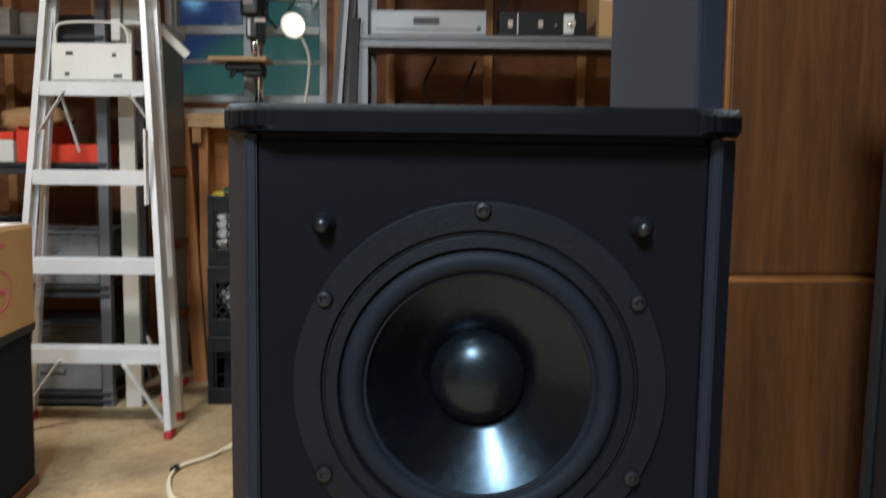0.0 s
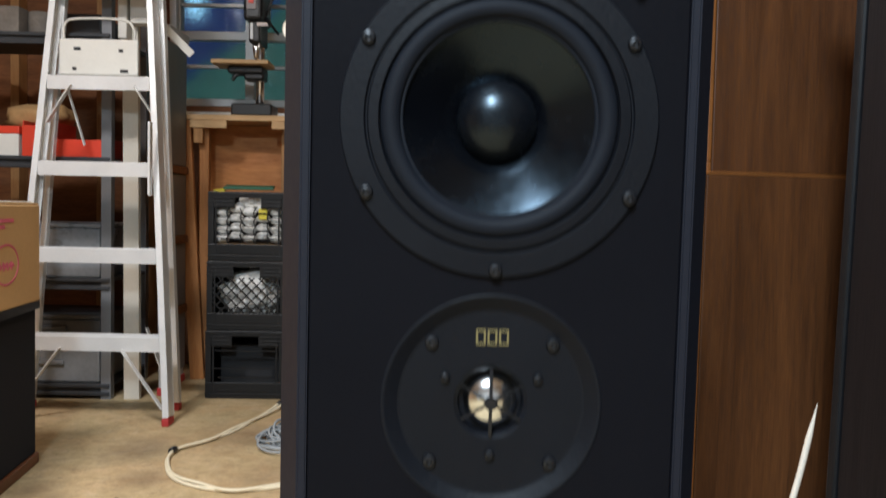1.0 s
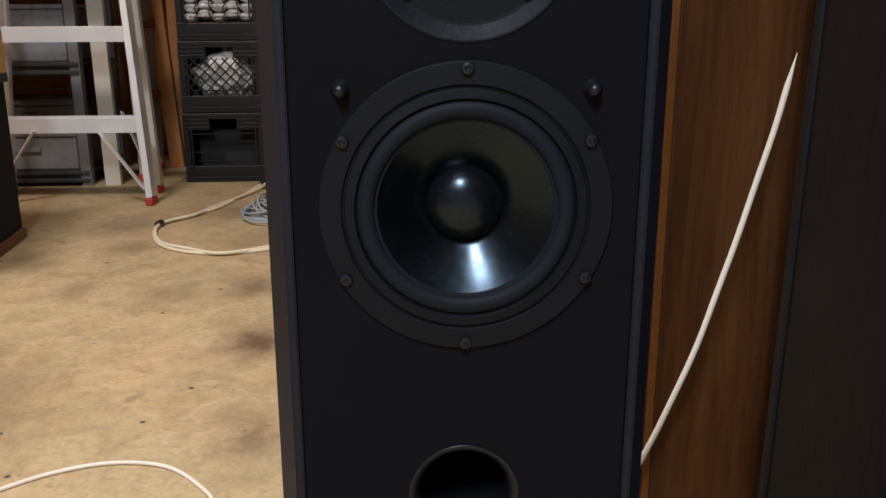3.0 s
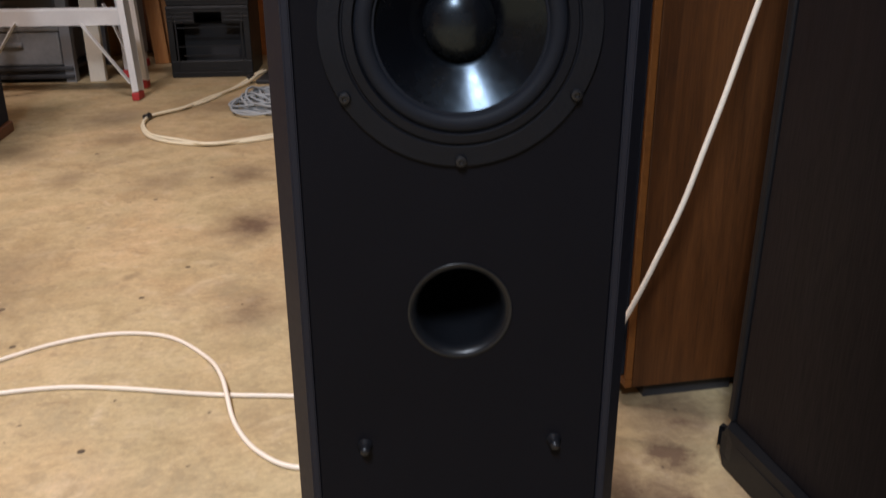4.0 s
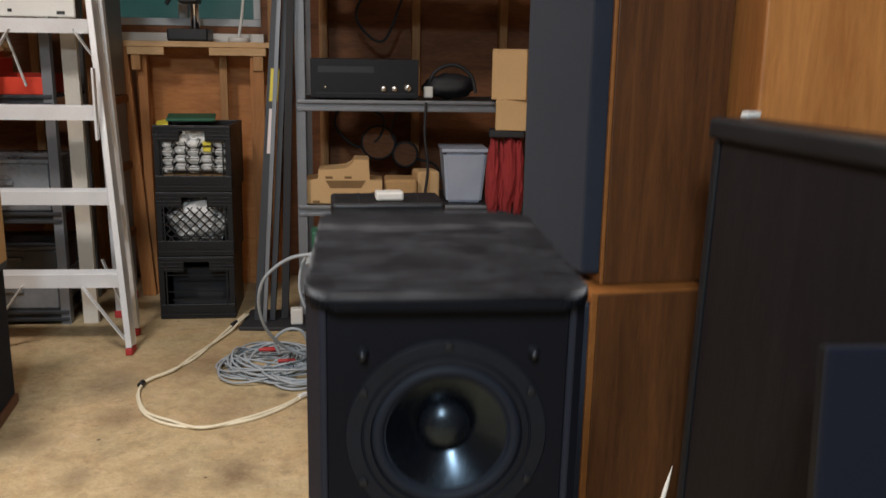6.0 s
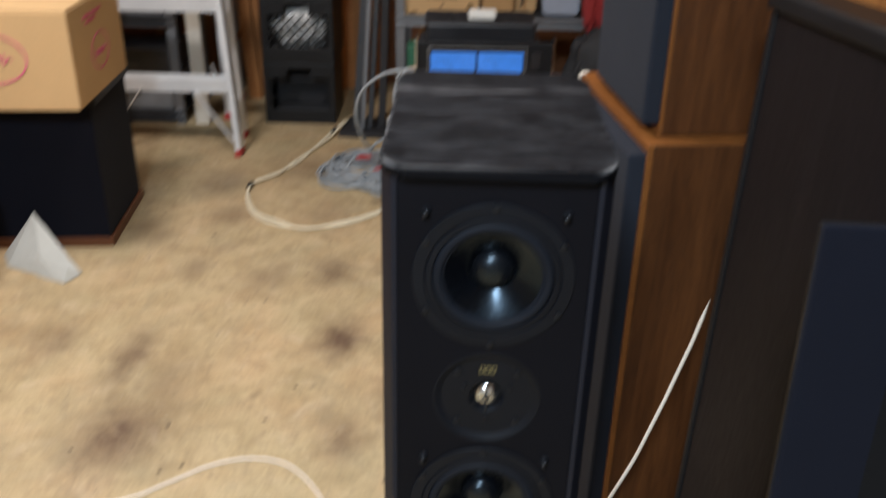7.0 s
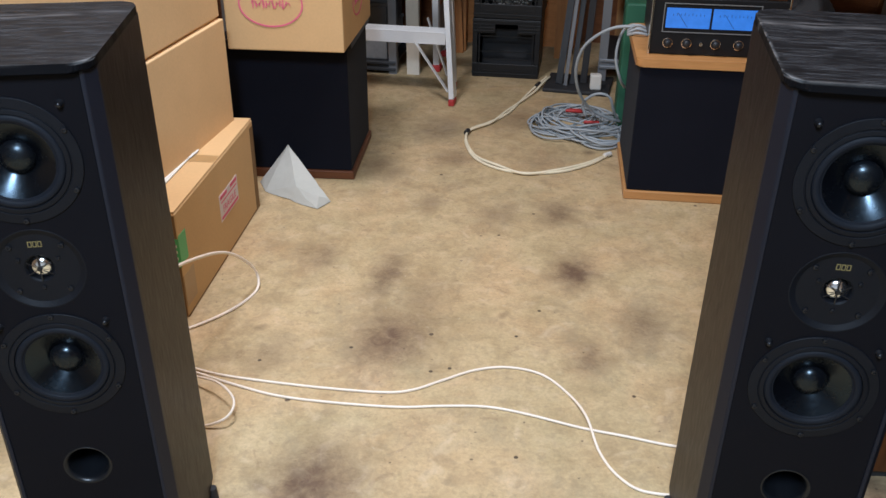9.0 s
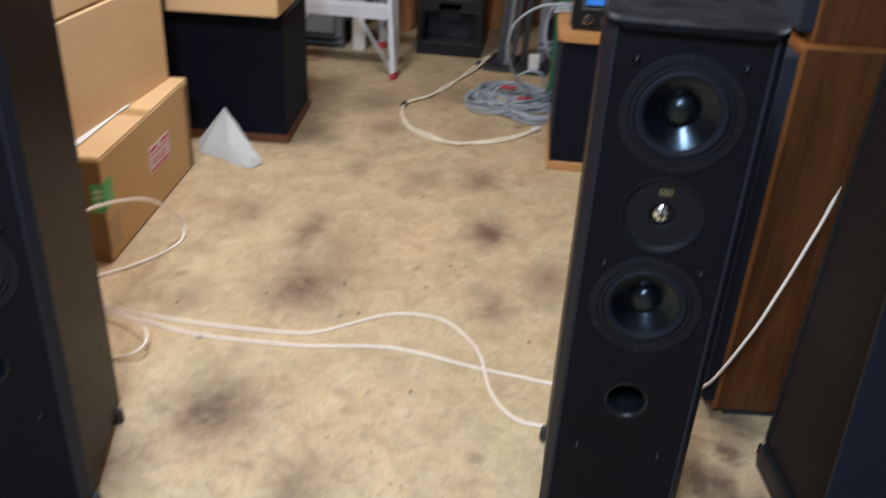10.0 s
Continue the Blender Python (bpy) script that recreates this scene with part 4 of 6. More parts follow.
# ---- cartons on the west side ----

dark_stand = stand_speaker(pose(-1.572, 1.640, 0, 0, 0, 6.5), 0.432, 0.42, 0.487, "blue-black cloth loudspeaker on a red wood base under a carton", "cloth_speaker", M_FRAME_D, M_PLINTH_W)


def carton(name, m, w, d, h, label, mat=M_CARD, inset=0.002):
    c = thing(name, m, label, "carton")
    shell = part("shell", box(B(), 0, w, 0, d, 0, h, 0.004, 2), mat, c, "corrugated cardboard shell")
    for y0, y1 in ((inset, d / 2 - 0.002), (d / 2 + 0.002, d - inset)):
        part("flap", box(B(), inset, w - inset, y0, y1, h, h + 0.005, 0.001), mat, shell, "folded top flap")
    part("tape", box(B(), w / 2 - 0.025, w / 2 + 0.025, 0.004, d - 0.004, h + 0.0052, h + 0.0058) if w > d else box(B(), 0.004, w - 0.004, d / 2 - 0.025, d / 2 + 0.025, h + 0.0052, h + 0.0058), M_TAPE, shell, "brown packing tape along the seam")
    return c


logo_box = carton("carton", pose(-1.488, 1.522, 0.4885, 0, 0, 5.5), 0.372, 0.50, 0.275, "brown cardboard carton with a pink oval mark, on a cloth speaker", M_CARD)
bm = B()
n = 48
for k in range(n):
    a, b = 2 * math.pi * k / n, 2 * math.pi * (k + 1) / n
    beam(bm, (0.149 + 0.099 * math.cos(a), -0.0012, 0.146 + 0.069 * math.sin(a)), (0.149 + 0.099 * math.cos(b), -0.0012, 0.146 + 0.069 * math.sin(b)), 0.005, 0.0012, up=(0, 1, 0))
def squiggle(bm, place):
    """A wavy printed line in place of the mark's script."""
    line = [(0.052 * (k / 40 - 1) + 0.003 * math.sin(k * 0.9), (0.008 + 0.005 * math.sin(k * 0.31)) * math.sin(k * 1.25) - 0.003) for k in range(81)]
    for (x0, z0), (x1, z1) in zip(line, line[1:]):
        beam(bm, place(x0, z0), place(x1, z1), 0.0022, 0.0012, up=place(0, 0) - place(0, 0, 1))


part("oval_mark", bm, M_PINK, logo_box, "pink printed oval ring")
bm = B()
squiggle(bm, lambda x, z, out=0: Vector((0.149 + 1.15 * x, -0.0012 - out, 0.150 + 1.3 * z)))
part("printed_script", bm, M_PINK, logo_box, "pink wavy printed line")
bm = B()
for k in range(n):
    a, b = 2 * math.pi * k / n, 2 * math.pi * (k + 1) / n
    beam(bm, (0.3732, 0.25 + 0.083 * math.cos(a), 0.118 + 0.052 * math.sin(a)), (0.3732, 0.25 + 0.083 * math.cos(b), 0.118 + 0.052 * math.sin(b)), 0.005, 0.0012, up=(1, 0, 0))
squiggle(bm, lambda x, z, out=0: Vector((0.3732 + out, 0.25 + x, 0.118 + z)))
for y0, y1, z in ((0.13, 0.20, 0.228), (0.21, 0.30, 0.228), (0.15, 0.24, 0.212)):
    box(bm, 0.3724, 0.3736, y0, y1, z, z + 0.010)
part("side_mark", bm, M_PINK, logo_box, "pink printed marks on the side")
part("packing_sheet", box(B(), 0.24, 0.365, 0.22, 0.46, 0.2805, 0.284, 0.001), M_WHITE_P, logo_box, "white sheet on top of the carton")

carton("carton", pose(-1.985, 0.30, 0, 0, 0, 0.5), 0.56, 1.09, 0.618, "large plain brown carton at the bottom of a stack", M_CARD_B, 0.016)
carton("carton", pose(-1.985, 0.31, 0.625, 0, 0, 1.0), 0.56, 1.07, 0.60, "large plain brown carton on top of another", M_CARD_B)
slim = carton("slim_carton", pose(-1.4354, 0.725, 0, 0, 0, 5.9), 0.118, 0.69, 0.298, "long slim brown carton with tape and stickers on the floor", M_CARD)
sticker = part("sticker", box(B(), 0.1182, 0.1192, 0.318, 0.485, 0.119, 0.199), M_LABEL, slim, "white and red warning sticker")
for z0, z1, y0, y1 in ((0.184, 0.195, 0.325, 0.385), (0.184, 0.195, 0.418, 0.478), (0.123, 0.132, 0.324, 0.479), (0.172, 0.176, 0.330, 0.474)):
    part("printed_bar", box(B(), 0.1190, 0.1198, y0, y1, z0, z1), M_PINK, sticker, "red printed bar")
words = bpy.data.curves.new("words", "FONT")
words.body, words.size, words.align_x, words.extrude = "FRAGILE", 0.030, "CENTER", 0.0003
flat = bpy.data.objects.new("words", words)
scene.collection.objects.link(flat)
text_mesh = bpy.data.meshes.new_from_object(flat.evaluated_get(bpy.context.evaluated_depsgraph_get()))
bpy.data.objects.remove(flat)
text_mesh.materials.clear()
text_mesh.materials.append(M_PINK)
text_mesh.transform(Matrix.Translation((0.1196, 0.4015, 0.140)) @ Matrix.Rotation(radians(90), 4, "Z") @ Matrix.Rotation(radians(90), 4, "X") @ Matrix.Diagonal((1.10, 1.0, 1, 1)))
lettering = new("sticker_lettering", text_mesh)
lettering.parent = sticker
tagged(lettering, "red printed word on the sticker")
bm = B()
box(bm, 0.1182, 0.1192, 0.0, 0.050, 0.155, 0.235)
box(bm, 0.085, 0.1192, -0.0034, -0.0024, 0.150, 0.230)
part("green_tape", bm, M_GREEN_T, slim, "strip of green tape round the end")
bm = B()
for z in (0.172, 0.190, 0.206):
    box(bm, 0.092, 0.114, -0.0042, -0.0033, z, z + 0.007)
part("tape_print", bm, M_LABEL, slim, "pale bars printed on the tape")
part("brown_tape", box(B(), 0.1180, 0.1188, 0.0, 0.075, 0.03, 0.12), M_TAPE, slim, "brown packing tape")
# Darker end: the shade behind the tower is put into its colour.
part("end_panel", box(B(), 0.002, 0.116, -0.0022, -0.0002, 0.004, 0.293), M_CARD_DARK, slim, "darker carton end with shade put into its colour")
part("corner_wear", box(B(), 0.1181, 0.1187, 0.652, 0.686, 0.004, 0.28), M_CARD_DARK, slim, "dirty worn far corner")
# Contact shade along the floor, drawn as a thin dark strip.
part("bottom_edge", box(B(), 0.1178, 0.1190, 0.0, 0.688, 0.0005, 0.0055), M_CARD_DARK, slim, "dark strip painted for the contact shade at the floor")
bm = B()
box(bm, -0.020, 0.012, 0, 0.52, 0, 0.004, 0.001)
lump(bm, (0.004, 0.30, 0.003), (0.014, 0.040, 0.005), 9, 3, 0.45)
single("white_paper_strip", bm, M_WHITE_P, pose(-1.418, 0.80, 0.3045, 0, 0, 5), "strip of white paper tucked behind the slim carton", "paper")


def paper_sheet():
    """A creased sheet: a tent-like point standing on a wide base."""
    apex, left, right, near, nleft = Vector((-1.352, 1.628, 0.142)), Vector((-1.458, 1.600, 0.002)), Vector((-1.172, 1.492, 0.004)), Vector((-1.198, 1.430, 0.003)), Vector((-1.412, 1.528, 0.002))
    bm = B()
    n = 12

    def crumple(p):
        k = 0.005 * noise.noise(p * 13) + 0.0015 * noise.noise(p * 40)
        return bm.verts.new((p.x + k, p.y + k, max(0.0015, p.z + k * 0.8)))

    def patch(a, b, c):
        rows = [[crumple(a.lerp(b, i / n).lerp(a.lerp(c, i / n), j / max(i, 1))) for j in range(i + 1)] for i in range(n + 1)]
        for i in range(n):
            for j in range(i + 1):
                bm.faces.new((rows[i][j], rows[i + 1][j], rows[i + 1][j + 1]))
                if j < i:
                    bm.faces.new((rows[i][j], rows[i + 1][j + 1], rows[i][j + 1]))

    ridge = Vector((-1.290, 1.500, 0.045))
    patch(apex, left, nleft)
    patch(apex, nleft, ridge)
    patch(apex, ridge, right)
    patch(ridge, nleft, near)
    patch(ridge, near, right)
    curl = Vector((-1.200, 1.470, 0.030))
    patch(curl, right, near)
    bmesh.ops.remove_doubles(bm, verts=list(bm.verts), dist=0.0008)
    bmesh.ops.solidify(bm, geom=list(bm.faces), thickness=0.001)
    single("paper_sheet", bm, M_PAPER, pose(0, 0, 0), "creased white paper sheet standing half-folded on the floor", "paper")


paper_sheet()

# ---- the ladders ----


def lerp(a, b, t):
    return tuple(p + (q - p) * t for p, q in zip(a, b))


def stepladder():
    l = thing("stepladder", pose(0, 0, 0), "aluminium stepladder with red rubber feet, nearly folded", "ladder")
    rb, rt = (-0.952, 2.548, 0.03), (-1.098, 2.80, 1.545)
    lb, lt = (-1.505, 2.565, 0.03), (-1.452, 2.81, 1.550)
    for a, b, s in ((rb, rt, 1), (lb, lt, -1)):
        # open channel: outer web with a front and a rear flange turned inwards
        bm = beam(B(), (a[0] + s * 0.010, a[1] + 0.030, a[2]), (b[0] + s * 0.010, b[1] + 0.030, b[2]), 0.003, 0.062, up=(0, 1, 0))
        beam(bm, a, b, 0.021, 0.004, up=(0, 1, 0), bevel=0.001)
        beam(bm, (a[0], a[1] + 0.062, a[2]), (b[0], b[1] + 0.062, b[2]), 0.024, 0.004, up=(0, 1, 0), bevel=0.001)
        rail = part("front_rail", bm, M_ALU, l, "bright channel rail")
        part("foot", box(B(), a[0] - 0.013, a[0] + 0.013, a[1] - 0.008, a[1] + 0.062, 0.0, 0.028, 0.005), M_REDFOOT, rail, "red rubber foot")
    for z in (0.300, 0.607, 0.917, 1.232):
        f = (z - 0.03) / 1.517
        p, q = lerp(lb, lt, f), lerp(rb, rt, f)
        prof = [(-0.008, -0.050), (-0.004, -0.050), (-0.004, -0.004), (0.080, -0.004), (0.080, -0.040), (0.084, -0.040), (0.084, 0.0)]
        for k in range(6, -1, -1):
            y = 0.004 + 0.011 * k
            prof += [(y + 0.004, 0.0), (y + 0.004, 0.0022), (y, 0.0022), (y, 0.0)]
        prof.append((-0.008, 0.0))
        bm = B()
        ends = [[bm.verts.new((x, p[1] + a, z + b)) for a, b in prof] for x in (p[0] + 0.012, q[0] - 0.012)]
        for i in range(len(prof)):
            k = (i + 1) % len(prof)
            bm.faces.new((ends[0][i], ends[0][k], ends[1][k], ends[1][i]))
        bm.faces.new(ends[0][::-1])
        bm.faces.new(ends[1])
        part("step", bm, M_ALU, l, "ribbed aluminium step")
    part("top_cap", box(B(), -1.478, -1.075, 2.775, 2.90, 1.548, 1.583, 0.006), M_COVER, l, "dull grey top cap")
    for a, b in (((-0.985, 2.80, 0.03), (-1.078, 2.885, 1.54)), ((-1.530, 2.80, 0.03), (-1.445, 2.885, 1.54))):
        rail = part("rear_rail", beam(B(), a, b, 0.022, 0.030, up=(0, 1, 0), bevel=0.002), M_ALU, l, "rear rail")
        part("foot", box(B(), a[0] - 0.012, a[0] + 0.012, a[1] - 0.020, a[1] + 0.020, 0.0, 0.030, 0.005), M_REDFOOT, rail, "red rubber foot")
    for a, b in (((-0.972, 2.575, 0.055), (-1.115, 2.575, 0.262)), ((-1.485, 2.585, 0.055), (-1.335, 2.585, 0.262)), ((-1.055, 2.80, 1.06), (-1.125, 2.72, 1.195)), ((-1.445, 2.74, 1.06), (-1.350, 2.72, 1.195)), ((-1.028, 2.86, 0.04), (-1.120, 2.86, 0.30))):
        part("brace", beam(B(), a, b, 0.004, 0.024, up=(0, 1, 0)), M_ALU, l, "diagonal brace")
    part("spreader", beam(B(), (-1.395, 2.79, 1.20), (-1.345, 2.83, 0.985), 0.004, 0.016, up=(0, 1, 0)), M_ALU, l, "folding spreader bar")
    bm = box(B(), -1.425, -1.135, 2.790, 2.805, 1.240, 1.372, 0.006)
    ps = part("pail_shelf", bm, M_WHITE_P, l, "white folded pail shelf with slots")
    for x, z, w in ((-1.37, 1.335, 0.026), (-1.375, 1.262, 0.016), (-1.205, 1.330, 0.016), (-1.200, 1.256, 0.030)):
        part("slot", box(B(), x, x + w, 2.7885, 2.7899, z - 0.006, z + 0.006, 0.0005), M_BLACK_M, ps)
    part("wire_handle", tube(B(), [(-1.41, 2.80, 1.365), (-1.408, 2.80, 1.42), (-1.37, 2.80, 1.445), (-1.20, 2.80, 1.445), (-1.155, 2.80, 1.415), (-1.150, 2.80, 1.36)], 0.0045), M_WHITE_P, l, "bent wire handle", True)
    part("side_guard", box(B(), -1.046, -1.037, 2.63, 2.66, 0.80, 1.06, 0.002), M_ALU, l, "riveted side sleeve")
    return l


stepladder()
plank = single("upright_plank", beam(B(), (-1.212, 2.975, 0.0), (-1.235, 3.00, 1.90), 0.060, 0.022, up=(0, 1, 0), bevel=0.002), M_WHITE_B, pose(0, 0, 0), "off-white painted plank standing upright behind the ladder", "plank")


def tall_ladder():
    """A taller folded ladder seen edge-on beside the bench, with the shelving's end built in."""
    l = thing("folded_ladder", pose(0, 0, 0), "tall grey folded ladder leaning upright on red feet", "ladder")
    for x, y0, y1 in ((-1.115, 3.06, 3.10), (-1.135, 3.33, 3.37)):
        rail = part("rail", beam(B(), (x, y0, 0.03), (x - 0.05, y1, 2.25), 0.028, 0.05, up=(0, 1, 0), bevel=0.002), M_ALU_G, l, "grey channel rail")
        part("foot", box(B(), x - 0.02, x + 0.02, y0 - 0.03, y0 + 0.03, 0, 0.032, 0.004), M_REDFOOT, rail, "red rubber foot")
    # The low brown rungs and side sheets stand for the shelving's end.
    for z in (0.305, 0.605, 0.900, 1.46, 1.83):
        part("rung", box(B(), -1.150, -1.106, 3.09, 3.36, z, z + 0.032, 0.003), M_PLY if z < 1 else M_ALU_G, l, "brown shelf edge at the end of the shelving" if z < 1 else "grey rung")
    for z0, z1 in ((0.06, 0.303), (0.339, 0.603), (0.639, 0.898), (0.934, 1.43)):
        part("side_panel", box(B(), -1.132, -1.116, 3.07, 3.36, z0, z1, 0.003), M_SHEET, l, "blue-grey sheet at the end of the shelving")
    part("head", box(B(), -1.257, -1.222, 2.92, 2.98, 1.40, 2.30, 0.006), M_WHITE_P, l, "white painted ladder head board")
    part("head", box(B(), -1.214, -1.123, 2.93, 3.00, 1.46, 2.30, 0.006), M_WHITE_P, l, "white painted ladder head board")
    part("strap", beam(B(), (-1.40, 3.02, 1.78), (-1.27, 3.00, 1.62), 0.03, 0.004, up=(0, 1, 0)), M_WHITE_P, l, "white strap")
    part("strap", beam(B(), (-1.10, 3.00, 1.46), (-1.00, 3.02, 1.36), 0.03, 0.004, up=(0, 1, 0)), M_WHITE_P, l, "white strap")
    return l


tall_ladder()

# ---- milk crates ----


def crate(m, lattice, label):
    c = thing("milk_crate", m, label, "crate", "stack of milk crates")
    w, d, h, t = 0.315, 0.315, 0.274, 0.012
    wx, z0, z1 = 0.134, 0.066, 0.208
    part("floor_panel", box(B(), -w / 2 + t, w / 2 - t, t, d - t, 0.004, 0.012), M_CRATE, c)
    for s in (-1, 1):
        part("side_wall", box(B(), s * w / 2 - (t if s > 0 else 0), s * w / 2 + (0 if s > 0 else t), t, d - t, 0, h, 0.002), M_CRATE, c)
    part("back_wall", box(B(), -w / 2, w / 2, d - t, d, 0, h, 0.002), M_CRATE, c)
    bm = B()
    box(bm, -w / 2, w / 2, 0, t, 0, z0, 0.003)
    box(bm, -w / 2, w / 2, 0, t, 0.250, h, 0.003)
    box(bm, -w / 2, -wx, 0, t, z0, 0.250, 0.002)
    box(bm, wx, w / 2, 0, t, z0, 0.250, 0.002)
    box(bm, -wx, -0.052, 0.001, t, z1, 0.250, 0.002)
    box(bm, 0.052, wx, 0.001, t, z1, 0.250, 0.002)
    for z in (0.016, 0.262, 0.246, 0.230, 0.216):
        for xa, xb in ((-w / 2 - 0.001, -0.056), (0.056, w / 2 + 0.001)) if z < 0.25 and z > 0.1 else ((-w / 2 - 0.001, w / 2 + 0.001),):
            box(bm, xa, xb, -0.0035, 0.001, z, z + 0.005, 0.001)
    for x in (-0.125, 0.125):
        box(bm, x - 0.003, x + 0.003, -0.0025, 0.001, 0.022, 0.244)
    box(bm, -0.105, 0.105, -0.003, 0.001, 0.030, 0.034)
    box(bm, -0.105, 0.105, -0.003, 0.001, 0.084, 0.088)
    part("front_wall", bm, M_CRATE, c, "black moulded front with a barred opening")
    bm = B()
    if lattice == "hex":
        cols, levels = 5, 4
        cw, ch = 2 * wx / cols, (z1 - z0) / levels
        for i in range(1, cols):
            x = -wx + i * cw
            for k in range(2 * levels):
                s0 = 0.0045 if (k + i) % 2 else -0.0045
                beam(bm, (x + s0, 0.005, z0 + k * ch / 2), (x - s0, 0.005, z0 + (k + 1) * ch / 2), 0.0030, 0.008, up=(0, 1, 0))
        for i in range(cols):
            for k in range(levels + 1):
                z = z0 + (k + 0.5 * (i % 2)) * ch
                if z0 < z < z1:
                    xa = -wx + i * cw
                    beam(bm, (xa, 0.005, z), (xa + cw, 0.005, z), 0.0030, 0.008, up=(0, 1, 0))
    elif lattice == "open":
        for z in (0.118, 0.190):
            box(bm, -wx, wx, 0.006, 0.010, z, z + 0.004)
    else:
        step = 0.040
        for k in range(-7, 8):
            for s in (-1, 1):
                pts = []
                x0 = k * step
                a = Vector((x0 - s * 0.071, 0.005, z0))
                b = Vector((x0 + s * 0.071, 0.005, z1))
                lo, hi = 0.0, 1.0
                dx = b.x - a.x
                for lim in (-wx, wx):
                    tt = (lim - a.x) / dx
                    if (lim > 0) == (dx > 0):
                        hi = min(hi, tt)
                    else:
                        lo = max(lo, tt)
                if hi - lo > 0.03:
                    beam(bm, a.lerp(b, lo), a.lerp(b, hi), 0.0050, 0.008, up=(0, 1, 0))
    tagged(part("lattice", bm, M_CRATE, c, "barred lattice"), kind="stuff")
    return c


CX, CY = -0.778, 3.008
crate(pose(CX, CY, 0.0, 0, 0, 1.5), "open", "black plastic milk crate at the bottom of a stack")
crate(pose(CX + 0.002, CY + 0.004, 0.276, 0, 0, 0.5), "diamond", "black plastic milk crate with white bags behind its lattice")
crate(pose(CX + 0.004, CY + 0.004, 0.552, 0, 0, -1.0), "hex", "black plastic milk crate full of white packs, topmost of a stack")
bm = B()
lump(bm, (0.004, 0.10, 0.125), (0.125, 0.085, 0.10), 3, 4, 0.25)
single("white_plastic_bag", bm, M_BAG, pose(CX + 0.002, CY + 0.01, 0.286), "crumpled white plastic bag inside a milk crate", "bag")
random.seed(31)
for k in range(20):
    col, row = k % 5, k // 5
    x = -0.1072 + 0.0536 * col + random.uniform(-0.002, 0.002)
    z = 0.084 + 0.0355 * row + (0.009 if col % 2 else 0.0) + random.uniform(-0.002, 0.002)
    bm = lump(B(), (x, 0.050, z), (0.0280, 0.034, 0.0186), 10 + k, 3, 0.08)
    single("white_pack", bm, M_BAG, pose(CX + 0.004, CY + 0.006, 0.556), "white wrapped pack inside the top milk crate", "pack", "packs in the crate")
bm = lump(B(), (0.010, 0.075, 0.228), (0.062, 0.05, 0.026), 44, 4, 0.3)
single("white_plastic_bag", bm, M_BAG, pose(CX + 0.004, CY + 0.006, 0.556), "crumpled white plastic bag on top of the packs in the crate", "bag")
bm = box(B(), -0.13, 0.13, 0.03, 0.24, 0.012, 0.066, 0.006)
single("packed_carton", bm, M_CARD_DARK, pose(CX + 0.004, CY + 0.006, 0.553), "dark brown carton under the packs in the crate", "carton")
# Black box added inside so that the crate's opening looks dark.
bm = box(B(), -0.13, 0.13, 0.13, 0.28, 0.013, 0.20, 0.006)
single("black_case", bm, M_BLACK_M, pose(CX, CY + 0.006, 0.0), "black box added to darken the bottom crate's opening", "case")
bm = box(B(), -0.10, 0.10, 0.10, 0.26, 0.0, 0.012, 0.003)
single("green_folder", bm, M_GREEN, pose(CX, CY, 0.828, 4, 0, 8), "green card folder lying on the top crate", "folder")
bm = box(B(), -0.135, -0.085, 0.04, 0.16, 0.0, 0.014, 0.005)
single("yellow_packet", bm, M_YELLOW, pose(CX, CY, 0.828, 6, -10, 10), "yellow packet lying on the top crate", "packet")
bm = box(B(), 0.045, 0.080, -0.002, 0.012, 0.16, 0.205, 0.004)
single("yellow_tag", bm, M_YELLOW, pose(CX, CY + 0.016, 0.556), "small yellow tag in the top crate's opening", "tag")

# ---- the bench under the window ----


def bench():
    b = thing("workbench", pose(-0.80, 3.38, 0), "bare pine workbench under the window", "workbench")
    part("bench_top", box(B(), -0.37, 0.33, 0.0, 0.28, 1.140, 1.165, 0.003), M_PINE, b, "pine board top")
    for x0, x1 in ((-0.305, -0.145), (0.05, 0.30)):
        part("front_edge", box(B(), x0, x1, -0.012, 0.0, 1.105, 1.139, 0.003), M_PINE, b, "pale pine edge strip")
    for x, w, mat in ((-0.338, 0.060, M_RAIL), (0.255, 0.060, M_RAIL)):
        part("leg", beam(B(), (x + 0.068, 0.02, 0.0), (x, 0.02, 1.139), w, 0.03, up=(0, 1, 0), bevel=0.002) if x < 0 else beam(B(), (x, 0.03, 0.0), (x, 0.03, 1.139), w, 0.04, up=(0, 1, 0), bevel=0.002), mat, b, "reddish pine leg")
    part("leg", box(B(), -0.275, -0.235, 0.045, 0.085, 0, 1.139, 0.002), M_RAIL, b, "reddish pine inner leg")
    part("bracket", box(B(), -0.29, -0.25, -0.004, 0.03, 1.04, 1.104, 0.002), M_STUD, b, "pine bracket")
    part("bracket", box(B(), 0.24, 0.285, -0.004, 0.03, 1.04, 1.104, 0.002), M_STUD, b, "pine bracket")
    part("cleat", box(B(), 0.075, 0.11, 0.10, 0.13, 0.0, 1.138, 0.002), M_STUD, b, "pale pine upright")
    part("back_panel", box(B(), -0.33, 0.33, 0.235, 0.262, 0.0, 1.138), M_PLY_B, b, "orange plywood back panel")
    return b


bench()


